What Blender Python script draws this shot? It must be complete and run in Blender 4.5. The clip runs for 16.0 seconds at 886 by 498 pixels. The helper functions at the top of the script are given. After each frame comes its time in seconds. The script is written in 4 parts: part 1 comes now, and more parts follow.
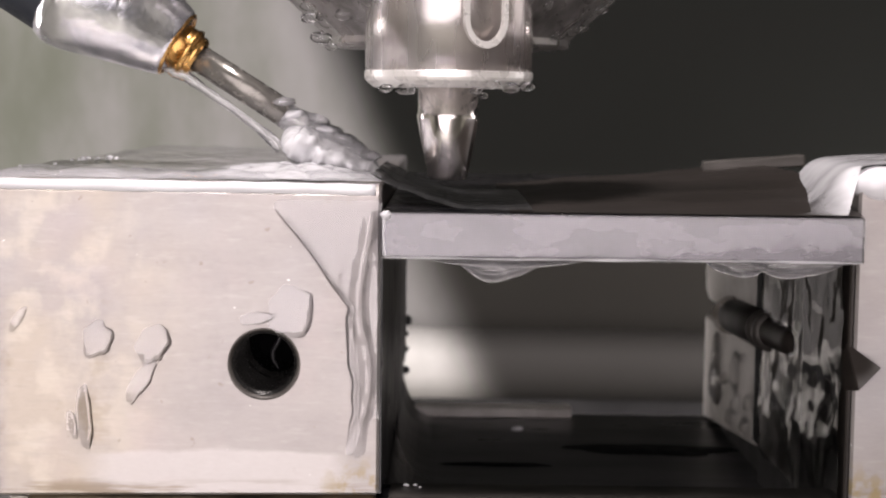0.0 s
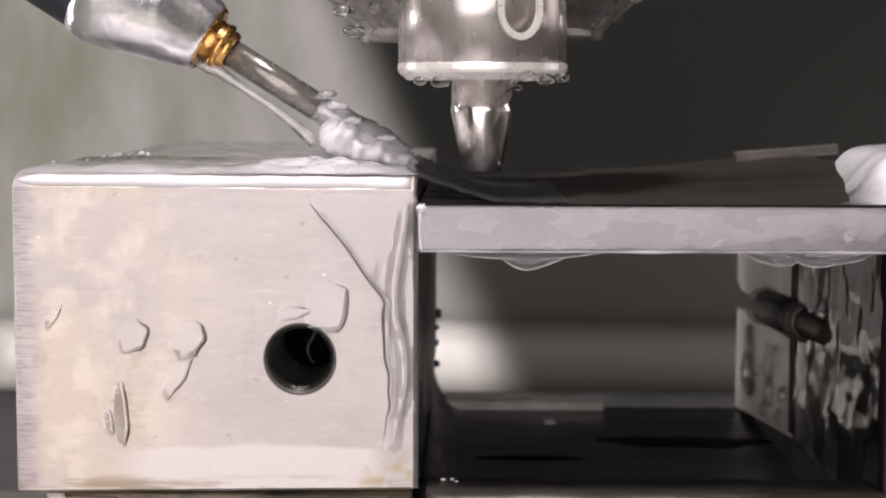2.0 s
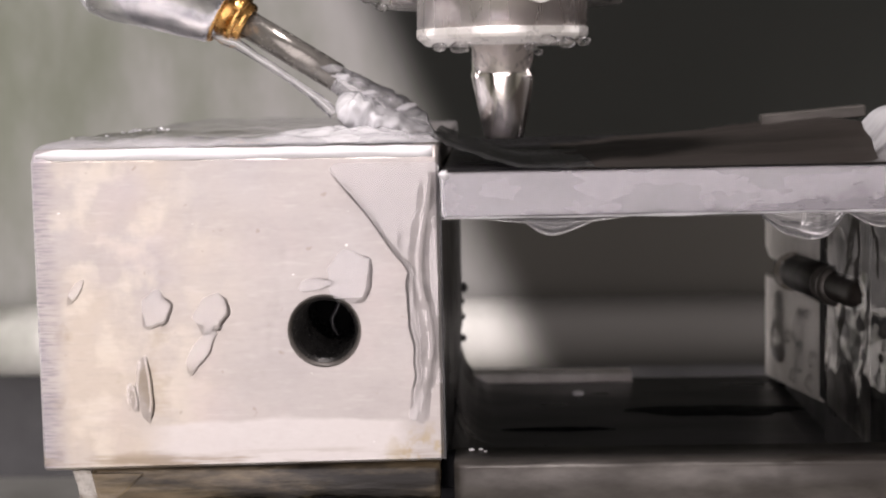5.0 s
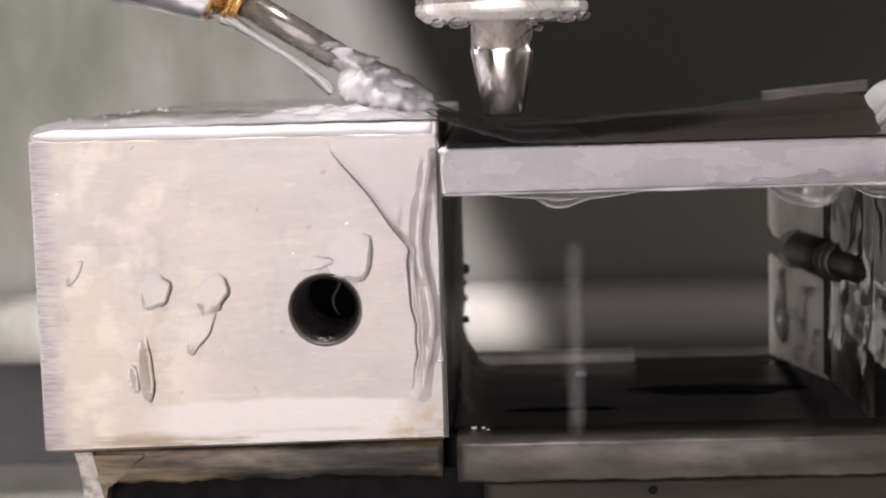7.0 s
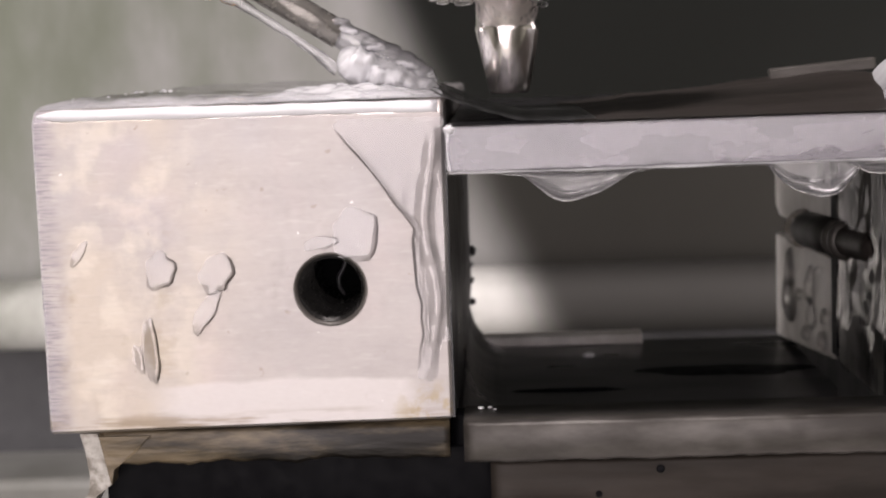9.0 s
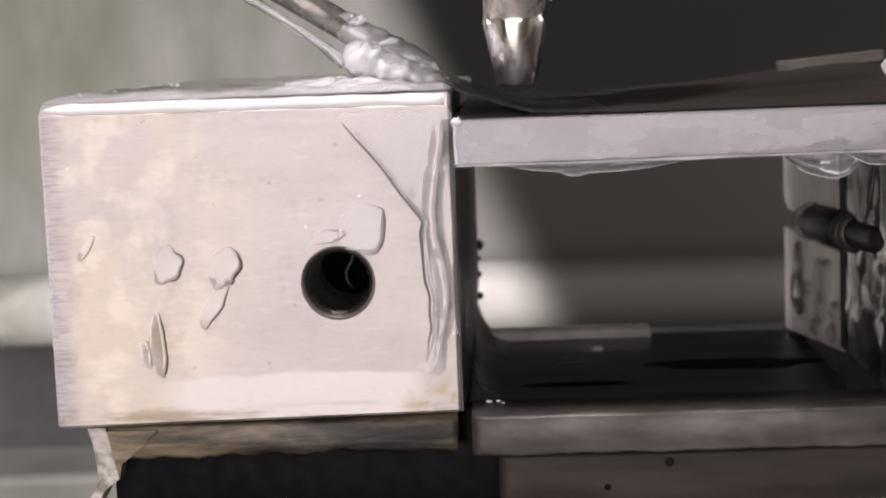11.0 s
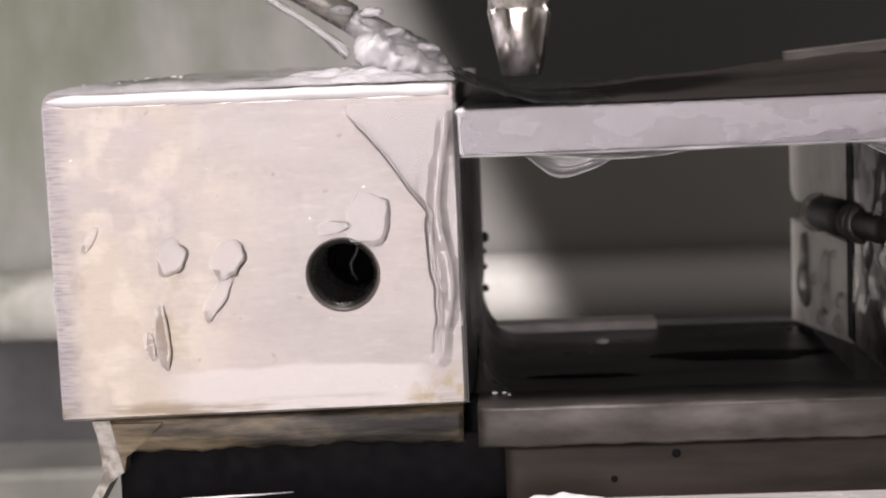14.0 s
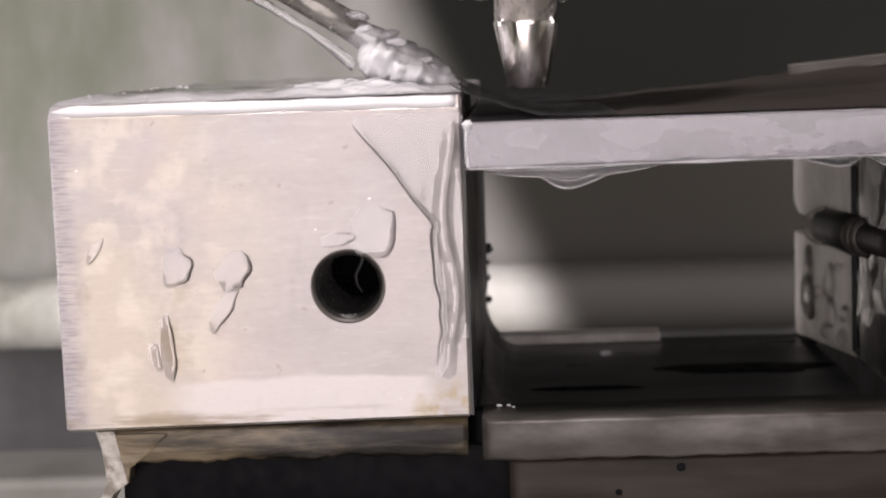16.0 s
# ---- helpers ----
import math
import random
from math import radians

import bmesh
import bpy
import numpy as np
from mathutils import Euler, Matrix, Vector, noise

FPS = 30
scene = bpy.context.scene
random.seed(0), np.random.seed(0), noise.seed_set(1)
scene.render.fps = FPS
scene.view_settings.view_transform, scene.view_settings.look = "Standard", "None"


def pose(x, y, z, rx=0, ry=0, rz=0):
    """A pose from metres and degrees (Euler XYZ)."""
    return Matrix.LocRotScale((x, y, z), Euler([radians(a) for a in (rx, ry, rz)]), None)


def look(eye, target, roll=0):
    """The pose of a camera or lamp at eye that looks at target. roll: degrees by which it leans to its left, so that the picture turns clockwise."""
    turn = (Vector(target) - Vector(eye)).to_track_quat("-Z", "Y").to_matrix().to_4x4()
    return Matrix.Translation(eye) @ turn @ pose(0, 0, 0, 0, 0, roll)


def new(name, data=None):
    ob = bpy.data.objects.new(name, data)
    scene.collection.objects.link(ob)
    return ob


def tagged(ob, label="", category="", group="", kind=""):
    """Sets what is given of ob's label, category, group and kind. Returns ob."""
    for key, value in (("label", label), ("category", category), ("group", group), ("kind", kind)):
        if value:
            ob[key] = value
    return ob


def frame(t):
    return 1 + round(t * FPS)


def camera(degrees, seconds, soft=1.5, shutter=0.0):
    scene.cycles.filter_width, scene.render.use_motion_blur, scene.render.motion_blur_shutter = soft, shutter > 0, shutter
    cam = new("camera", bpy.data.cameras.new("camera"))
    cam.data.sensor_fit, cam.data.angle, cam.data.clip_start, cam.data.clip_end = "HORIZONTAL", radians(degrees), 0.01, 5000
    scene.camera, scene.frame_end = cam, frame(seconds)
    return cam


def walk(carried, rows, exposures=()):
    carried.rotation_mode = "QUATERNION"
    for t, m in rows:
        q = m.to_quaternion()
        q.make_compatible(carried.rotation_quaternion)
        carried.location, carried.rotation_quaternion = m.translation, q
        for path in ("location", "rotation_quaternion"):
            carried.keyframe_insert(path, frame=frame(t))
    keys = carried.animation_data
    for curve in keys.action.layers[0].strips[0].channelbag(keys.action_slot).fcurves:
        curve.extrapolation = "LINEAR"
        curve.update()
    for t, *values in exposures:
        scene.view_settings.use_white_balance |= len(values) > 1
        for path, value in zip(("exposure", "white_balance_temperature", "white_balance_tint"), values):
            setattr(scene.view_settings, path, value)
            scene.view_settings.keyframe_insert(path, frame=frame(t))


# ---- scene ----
cam = camera(30.08, 16.0, soft=2.0, shutter=1.0)
PATH = [
    (0, (0.00869, -0.20743, 0.05017), (-5.043, 0.726, 0.224)),
    (0.5, (0.00839, -0.20728, 0.05054), (-5.115, 0.567, 0.340)),
    (1, (0.00855, -0.20697, 0.05007), (-5.266, 0.501, 0.461)),
    (1.5, (0.00864, -0.20697, 0.04976), (-5.314, 0.405, 0.618)),
    (2, (0.00658, -0.20642, 0.05005), (-5.279, 0.179, 0.888)),
    (2.5, (0.00690, -0.20630, 0.04982), (-5.388, -0.045, 1.146)),
    (3, (0.00660, -0.20583, 0.04969), (-5.512, -0.253, 1.356)),
    (3.5, (0.00692, -0.20530, 0.04885), (-5.581, -0.470, 1.503)),
    (4, (0.00676, -0.20495, 0.04854), (-5.668, -0.744, 1.626)),
    (6.5, (0.00704, -0.20350, 0.04663), (-6.150, -1.575, 1.911)),
    (7, (0.00714, -0.20330, 0.04640), (-6.248, -1.687, 1.942)),
    (7.5, (0.00719, -0.20319, 0.04633), (-6.325, -1.738, 1.986)),
    (8, (0.00719, -0.20302, 0.04613), (-6.475, -1.830, 2.061)),
    (8.5, (0.00718, -0.20261, 0.04567), (-6.567, -1.899, 2.097)),
    (9, (0.00720, -0.20240, 0.04525), (-6.684, -1.999, 2.189)),
    (11.5, (0.00697, -0.20180, 0.04487), (-6.849, -2.176, 2.460)),
    (12, (0.00683, -0.20161, 0.04484), (-6.904, -2.192, 2.500)),
    (12.5, (0.00713, -0.20138, 0.04455), (-6.974, -2.241, 2.618)),
    (13, (0.00753, -0.20156, 0.04411), (-7.049, -2.307, 2.573)),
    (13.5, (0.00746, -0.20111, 0.04391), (-7.022, -2.411, 2.588)),
    (14, (0.00707, -0.20104, 0.04434), (-7.000, -2.386, 2.639)),
    (14.5, (0.00677, -0.20121, 0.04464), (-6.895, -2.358, 2.674)),
    (15, (0.00642, -0.20111, 0.04504), (-6.814, -2.286, 2.755)),
    (15.5, (0.00653, -0.20092, 0.04483), (-6.786, -2.267, 2.774)),
    (16, (0.00639, -0.20087, 0.04472), (-6.686, -2.091, 2.625)),
]
walk(cam, [(t, pose(x, y, z, 90 + pitch, 0, yaw) @ pose(0, 0, 0, 0, 0, lean)) for t, (x, y, z), (pitch, lean, yaw) in PATH],
     [(0, -0.40, 6650, 19.5), (16, -0.40, 6650, 19.5)])

cam.data.dof.use_dof = True
cam.data.dof.focus_distance = 0.215
cam.data.dof.aperture_fstop = 44.0

# ---- light ----
world = bpy.data.worlds.new("world")
scene.world = world
world.use_nodes = True
bg = world.node_tree.nodes["Background"]
bg.inputs[0].default_value = (0.75, 0.8, 0.85, 1)
bg.inputs[1].default_value = 0.02


def lamp(name, eye, target, size, power, tint=(1, 1, 1), tall=0.0):
    data = bpy.data.lights.new(name, "AREA")
    data.shape, data.size, data.energy, data.color = "RECTANGLE" if tall else "DISK", size, power, tint
    if tall:
        data.size_y = tall
    ob = new(name, data)
    ob.matrix_world = look(eye, target)
    return ob


lamp("shop_light", (-0.06, -0.66, 0.09), (0.0, 0.0, 0.03), 0.75, 6.9, (1.0, 0.955, 0.95), 0.75)
lamp("work_lamp", (-0.03, -0.10, 0.46), (-0.01, -0.02, 0.03), 0.10, 3.0, (1.0, 0.97, 0.95))
lamp("unseen_lamp", (-0.30, 0.14, 0.04), (-0.02, 0.21, 0.00), 0.10, 0.80, (1.0, 0.99, 0.97), 0.22)
# Added lamp out of view, close to the back wall, to brighten its lower part.
lamp("unseen_lamp", (0.22, 0.22, -0.01), (0.05, 0.33, -0.01), 0.05, 0.30, (1.0, 0.98, 0.93), 0.06)
lamp("unseen_lamp", (0.34, 0.12, 0.08), (0.0, 0.06, 0.05), 0.10, 0.25, (1.0, 0.99, 0.97), 0.26)


# ---- materials ----
def mat(name, color, rough=0.5, metal=0.0, spots=None, spot_scale=200.0, amount=0.4, bump=0.0, bump_scale=1500.0,
        stretch=(1, 1, 1), rough_var=0.1, overlay=0.0, spec=0.5, detail=7):
    m = bpy.data.materials.new(name)
    m.use_nodes = True
    n, l = m.node_tree.nodes, m.node_tree.links
    p = n["Principled BSDF"]
    p.inputs["Metallic"].default_value = metal
    p.inputs["Roughness"].default_value = rough
    p.inputs["Specular IOR Level"].default_value = spec
    p.inputs["Coat Weight"].default_value = overlay
    p.inputs["Coat Roughness"].default_value = 0.06
    p.inputs["Coat IOR"].default_value = 1.33
    co = n.new("ShaderNodeTexCoord")
    mp = n.new("ShaderNodeMapping")
    mp.inputs["Scale"].default_value = stretch
    l.new(co.outputs["Object"], mp.inputs["Vector"])
    big = n.new("ShaderNodeTexNoise")
    big.inputs["Scale"].default_value = spot_scale
    big.inputs["Detail"].default_value = detail
    big.inputs["Roughness"].default_value = 0.62
    l.new(mp.outputs[0], big.inputs["Vector"])
    fine = n.new("ShaderNodeTexNoise")
    fine.inputs["Scale"].default_value = bump_scale
    fine.inputs["Detail"].default_value = 5
    l.new(mp.outputs[0], fine.inputs["Vector"])
    ramp = n.new("ShaderNodeValToRGB")
    ramp.color_ramp.interpolation = "EASE"
    ramp.color_ramp.elements[0].position, ramp.color_ramp.elements[1].position = 0.40, 0.66
    ramp.color_ramp.elements[0].color, ramp.color_ramp.elements[1].color = (0, 0, 0, 1), (amount, amount, amount, 1)
    l.new(big.outputs["Fac"], ramp.inputs[0])
    mix = n.new("ShaderNodeMix")
    mix.data_type = "RGBA"
    mix.inputs[6].default_value = (*color, 1)
    mix.inputs[7].default_value = (*(spots or [c * 0.6 for c in color]), 1)
    l.new(ramp.outputs[0], mix.inputs[0])
    l.new(mix.outputs[2], p.inputs["Base Color"])
    rr = n.new("ShaderNodeMapRange")
    rr.inputs["From Min"].default_value, rr.inputs["From Max"].default_value = 0.3, 0.7
    rr.inputs["To Min"].default_value, rr.inputs["To Max"].default_value = max(0.02, rough - rough_var), min(1, rough + rough_var)
    l.new(fine.outputs["Fac"], rr.inputs[0])
    l.new(rr.outputs[0], p.inputs["Roughness"])
    if bump:
        b = n.new("ShaderNodeBump")
        b.inputs["Strength"].default_value = 1.0
        b.inputs["Distance"].default_value = bump
        l.new(fine.outputs["Fac"], b.inputs["Height"])
        l.new(b.outputs[0], p.inputs["Normal"])
    return m


def water_mat(name, rough=0.03, ripple=0.0, ripple_scale=500.0, milk=0.0, bend=0.6, ior=1.33):
    """Water: clear, partly bending what lies behind it, with a gloss that grows at grazing angles."""
    m = bpy.data.materials.new(name)
    m.use_nodes = True
    n, l = m.node_tree.nodes, m.node_tree.links
    n.remove(n["Principled BSDF"])
    out = n["Material Output"]
    clear = n.new("ShaderNodeBsdfTransparent")
    clear.inputs[0].default_value = (0.985, 0.985, 0.99, 1)
    bent = n.new("ShaderNodeBsdfRefraction")
    bent.inputs["IOR"].default_value = 1.33
    bent.inputs["Roughness"].default_value = 0.02
    gloss = n.new("ShaderNodeBsdfGlossy")
    gloss.inputs["Roughness"].default_value = rough
    fres = n.new("ShaderNodeFresnel")
    fres.inputs["IOR"].default_value = ior
    normals = [gloss, fres, bent]

    def blend(a, b, f):
        x = n.new("ShaderNodeMixShader")
        x.inputs[0].default_value = f
        l.new(a.outputs[0], x.inputs[1])
        l.new(b.outputs[0], x.inputs[2])
        return x

    base = blend(clear, bent, bend)
    if milk:
        white = n.new("ShaderNodeBsdfDiffuse")
        white.inputs[0].default_value = (0.85, 0.85, 0.87, 1)
        base = blend(base, white, milk)
    top = blend(base, gloss, 0.1)
    l.new(fres.outputs[0], top.inputs[0])
    if ripple:
        co = n.new("ShaderNodeTexCoord")
        tex = n.new("ShaderNodeTexNoise")
        tex.inputs["Scale"].default_value = ripple_scale
        tex.inputs["Detail"].default_value = 3
        b = n.new("ShaderNodeBump")
        b.inputs["Distance"].default_value = ripple
        l.new(co.outputs["Object"], tex.inputs["Vector"])
        l.new(tex.outputs["Fac"], b.inputs["Height"])
        for x in normals:
            l.new(b.outputs[0], x.inputs["Normal"])
    l.new(top.outputs[0], out.inputs[0])
    return m


def ground_steel():
    """Ground steel with tan stains, dark pits, saw marks at its end, a burnt lower rim and a painted wet sheen."""
    m = mat("ground_steel", (0.398, 0.373, 0.358), 0.44, 0.65, (0.345, 0.322, 0.312), 110, 0.7, 0.000006, 2600, (0.4, 1, 1), 0.08)
    n, l = m.node_tree.nodes, m.node_tree.links
    p = n["Principled BSDF"]
    co = n.new("ShaderNodeTexCoord")
    sep = n.new("ShaderNodeSeparateXYZ")
    l.new(co.outputs["Object"], sep.inputs[0])

    def tex(scale, stretch, detail=4):
        mp = n.new("ShaderNodeMapping")
        mp.inputs["Scale"].default_value = stretch
        l.new(co.outputs["Object"], mp.inputs["Vector"])
        t = n.new("ShaderNodeTexNoise")
        t.inputs["Scale"].default_value, t.inputs["Detail"].default_value = scale, detail
        l.new(mp.outputs[0], t.inputs["Vector"])
        return t.outputs["Fac"]

    def span(socket, a, b, c=0.0, d=1.0):
        r = n.new("ShaderNodeMapRange")
        r.inputs["From Min"].default_value, r.inputs["From Max"].default_value = a, b
        r.inputs["To Min"].default_value, r.inputs["To Max"].default_value = c, d
        l.new(socket, r.inputs[0])
        return r.outputs[0]

    def times(a, b):
        x = n.new("ShaderNodeMath")
        x.operation = "MULTIPLY"
        l.new(a, x.inputs[0])
        l.new(b, x.inputs[1])
        return x.outputs[0]

    def stain_or_sheen(fac, color):
        mix = n.new("ShaderNodeMix")
        mix.data_type = "RGBA"
        l.new(fac, mix.inputs[0])
        l.new(p.inputs["Base Color"].links[0].from_socket, mix.inputs[6])
        mix.inputs[7].default_value = (*color, 1)
        l.new(mix.outputs[2], p.inputs["Base Color"])

    # cream water stains towards the sawn end, with cracked rims
    stain_or_sheen(times(span(tex(60, (1, 1, 1), 8), 0.38, 0.60), span(sep.outputs["X"], -0.020, -0.036, 0.0, 0.6)), (0.50, 0.435, 0.345))
    stain_or_sheen(times(span(tex(170, (1, 1, 1), 8), 0.50, 0.60), span(sep.outputs["X"], -0.024, -0.036, 0.0, 0.55)), (0.56, 0.515, 0.44))
    stain_or_sheen(times(span(tex(150, (1, 1, 1), 9), 0.60, 0.68), span(sep.outputs["X"], -0.030, -0.038, 0.0, 0.7)), (0.33, 0.28, 0.21))
    stain_or_sheen(span(tex(90, (1, 1, 1), 5), 0.52, 0.70, 0.0, 0.45), (0.46, 0.40, 0.385))
    stain_or_sheen(span(tex(34, (1, 1, 1), 3), 0.50, 0.68, 0.0, 0.40), (0.385, 0.385, 0.41))
    # grinding grain and pits
    stain_or_sheen(span(tex(1500, (0.16, 1, 1), 4), 0.52, 0.70, 0.0, 0.16), (0.30, 0.28, 0.27))
    stain_or_sheen(span(tex(1200, (0.2, 1, 1), 3), 0.55, 0.72, 0.0, 0.14), (0.62, 0.60, 0.58))
    stain_or_sheen(span(tex(520, (1, 1, 1), 6), 0.67, 0.73, 0.0, 0.6), (0.28, 0.24, 0.20))
    # sparse white dots, sparkle painted into the colour
    stain_or_sheen(span(tex(640, (1, 1, 1), 2), 0.75, 0.77, 0.0, 0.9), (0.85, 0.84, 0.82))
    # reflection of the wet film painted paler along the lower part, with a ragged upper rim
    rag = n.new("ShaderNodeMath")
    rag.operation = "MULTIPLY_ADD"
    rag.inputs[1].default_value = 0.0045
    l.new(tex(95, (0.55, 1, 1), 5), rag.inputs[0])
    l.new(sep.outputs["Z"], rag.inputs[2])
    stain_or_sheen(times(times(span(rag.outputs[0], 0.0078, 0.0072, 0.0, 0.75), span(sep.outputs["X"], -0.0385, -0.034)), span(sep.outputs["X"], -0.003, -0.0065)), (0.53, 0.505, 0.49))
    # saw marks at the end
    stain_or_sheen(times(span(tex(60, (1, 1, 1), 6), 0.30, 0.56, 0.0, 0.7), span(sep.outputs["X"], -0.0470, -0.0502)), (0.27, 0.26, 0.29))
    stain_or_sheen(times(span(tex(2600, (0.10, 1, 1), 4), 0.48, 0.60, 0.0, 0.7), span(sep.outputs["X"], -0.0478, -0.0500)), (0.20, 0.18, 0.21))
    # burnt lower rim
    stain_or_sheen(times(span(tex(700, (0.10, 1, 1), 5), 0.47, 0.60, 0.0, 0.7), span(sep.outputs["Z"], 0.0022, 0.0008)), (0.20, 0.15, 0.09))
    stain_or_sheen(times(span(tex(420, (1, 1, 1), 8), 0.46, 0.58, 0.0, 0.9), times(span(sep.outputs["Z"], 0.0055, 0.0015), span(sep.outputs["X"], -0.0085, -0.003))), (0.33, 0.26, 0.13))
    return m


GROUND = ground_steel()
# Dark colour carries the shade of the inner faces and trough floor.
DARK = mat("shaded_wet_steel", (0.034, 0.033, 0.035), 0.34, 0.0, (0.016, 0.016, 0.017), 30, 0.8, 0.0, 90, (0.3, 1, 1), 0.10, 0.0, 0.5)
JAW = mat("wet_jaw_steel", (0.66, 0.64, 0.62), 0.32, 0.3, (0.09, 0.082, 0.078), 85, 0.75, 0.0004, 130, (1, 1, 0.55), 0.12)
REAR = mat("wet_rear_steel", (0.74, 0.71, 0.68), 0.45, 0.2, (0.46, 0.43, 0.40), 120, 0.7, 0.00003, 300, (1, 0.6, 0.6), 0.1)
RAIL = mat("stained_steel", (0.105, 0.097, 0.088), 0.42, 0.4, (0.028, 0.024, 0.020), 85, 1.0, 0.0003, 160, (0.35, 1, 1), 0.14)
BROWN = mat("rusty_steel", (0.20, 0.155, 0.095), 0.42, 0.1, (0.010, 0.008, 0.006), 120, 1.0, 0.0006, 260, (0.3, 1, 1.5), 0.15)
PALE = mat("limed_steel", (0.46, 0.44, 0.40), 0.5, 0.3, (0.16, 0.14, 0.11), 380, 0.9, 0.0003, 700)
DARK_BROWN = mat("dark_brown_surface", (0.030, 0.025, 0.022), 0.45, 0.1, (0.016, 0.014, 0.012), 45, 0.8, 0.0003, 60, (0.5, 1, 1), 0.12, 0.0, 0.3)
SHEEN = mat("wet_sheen_steel", (0.62, 0.60, 0.59), 0.30, 0.4, (0.40, 0.36, 0.34), 60, 0.6, 0.0003, 120, (0.4, 1, 1), 0.1)
LOWER = mat("dark_rail_steel", (0.036, 0.030, 0.025), 0.5, 0.1, (0.014, 0.0115, 0.009), 60, 0.9, 0.0001, 300, (0.25, 1, 1.4), 0.15, 0.0, 0.15)
PLATE = mat("milled_plate", (0.138, 0.132, 0.141), 0.30, 1.0, (0.092, 0.087, 0.096), 26, 0.9, 0.000004, 400, (0.4, 1, 1), 0.12, detail=1.5)
CHROME = mat("chrome", (0.97, 0.97, 1.0), 0.20, 0.9, (0.36, 0.38, 0.44), 170, 0.75, 0.0006, 140, (1, 1, 1), 0.14)
BRASS = mat("brass", (0.66, 0.38, 0.13), 0.26, 1.0, (0.35, 0.17, 0.05), 260, 0.7, 0.00003, 900)
RUBBER = mat("rubber", (0.035, 0.042, 0.055), 0.45, 0.0, None, 200, 0.4, 0.00003, 800)
TUBE = mat("grey_tube", (0.22, 0.21, 0.19), 0.22, 0.6, (0.08, 0.08, 0.08), 300, 0.5, 0.00003, 900)
CERAMIC = mat("nozzle_body", (0.50, 0.475, 0.46), 0.27, 0.75, (0.42, 0.36, 0.34), 90, 0.6, 0.00001, 500, (1, 1, 0.2), 0.08)
COLLAR = mat("wet_collar_steel", (0.30, 0.285, 0.275), 0.30, 0.6, (0.10, 0.095, 0.09), 120, 0.9, 0.0003, 260)
LIP = mat("nozzle_lip", (0.85, 0.83, 0.80), 0.3, 0.4, None, 300, 0.1, 0.0, 500)
TIP = mat("polished_tip", (0.90, 0.86, 0.84), 0.15, 1.0, (0.6, 0.55, 0.52), 300, 0.4, 0.00001, 900, (1, 1, 0.1), 0.08)
WALL = mat("tank_steel", (0.42, 0.42, 0.38), 0.45, 0.5, (0.30, 0.32, 0.24), 12, 0.6, 0.0, 60)


def falloff_steel(name, dark, light=(0.31, 0.305, 0.30), upper=None):
    """Tank wall with lamp falloff painted in: steel fading into brown-black below, green-black above."""
    # Vertical dark bands in the steel colour stand in for blurred reflections.
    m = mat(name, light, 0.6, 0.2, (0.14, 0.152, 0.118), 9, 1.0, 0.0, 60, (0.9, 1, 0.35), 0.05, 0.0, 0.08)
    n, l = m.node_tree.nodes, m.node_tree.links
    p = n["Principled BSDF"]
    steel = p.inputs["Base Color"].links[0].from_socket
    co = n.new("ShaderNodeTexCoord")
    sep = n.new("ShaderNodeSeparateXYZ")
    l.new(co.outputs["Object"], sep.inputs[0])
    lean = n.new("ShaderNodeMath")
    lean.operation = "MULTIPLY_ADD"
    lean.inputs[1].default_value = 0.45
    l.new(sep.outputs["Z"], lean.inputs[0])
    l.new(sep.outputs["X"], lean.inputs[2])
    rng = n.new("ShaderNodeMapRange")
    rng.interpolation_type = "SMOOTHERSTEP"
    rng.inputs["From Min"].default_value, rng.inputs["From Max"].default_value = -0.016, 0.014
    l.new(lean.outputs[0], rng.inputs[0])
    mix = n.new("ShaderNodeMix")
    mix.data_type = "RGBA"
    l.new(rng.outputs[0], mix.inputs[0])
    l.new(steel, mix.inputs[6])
    # Upper wall's weaker light painted as a darker tone by height.
    overlay = n.new("ShaderNodeMix")
    overlay.data_type = "RGBA"
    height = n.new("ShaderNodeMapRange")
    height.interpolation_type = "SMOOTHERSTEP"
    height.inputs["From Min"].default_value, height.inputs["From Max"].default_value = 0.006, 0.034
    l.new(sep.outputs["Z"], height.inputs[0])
    l.new(height.outputs[0], overlay.inputs[0])
    overlay.inputs[6].default_value, overlay.inputs[7].default_value = (*dark, 1), (*(upper or dark), 1)
    l.new(overlay.outputs[2], mix.inputs[7])
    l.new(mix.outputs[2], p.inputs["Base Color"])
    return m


PANEL = falloff_steel("tank_steel_falloff", (0.031, 0.0295, 0.026), upper=(0.0115, 0.0122, 0.0108))
# The ledge's bright left and its fade to the right are lamplight in the colour.
LEDGE = falloff_steel("ledge_steel_falloff", (0.055, 0.053, 0.050), (0.78, 0.77, 0.74))
STEP = mat("step_steel", (0.22, 0.22, 0.205), 0.5, 0.3, (0.14, 0.14, 0.125), 20, 0.8, 0.0, 60)
SKIRT = mat("dark_tank_steel", (0.06, 0.06, 0.062), 0.5, 0.1, (0.03, 0.03, 0.032), 25, 0.9, 0.0, 60)
# Near-black fill that stands in for shade in the hole, slot and recess.
BLACK = mat("black_fill", (0.003, 0.003, 0.004), 0.6, 0.0, None, 200, 0.4, 0.0, 500, (1, 1, 1), 0.1, 0.0, 0.1)
WATER = water_mat("water", 0.05, 0.0004, 240, 0.05, 0.4)
STILL = water_mat("still_water", 0.05, 0.0, 300, 0.0, 0.2)
FROTH = water_mat("frothy_water", 0.05, 0.0007, 330, 0.26, 0.5, 1.75)
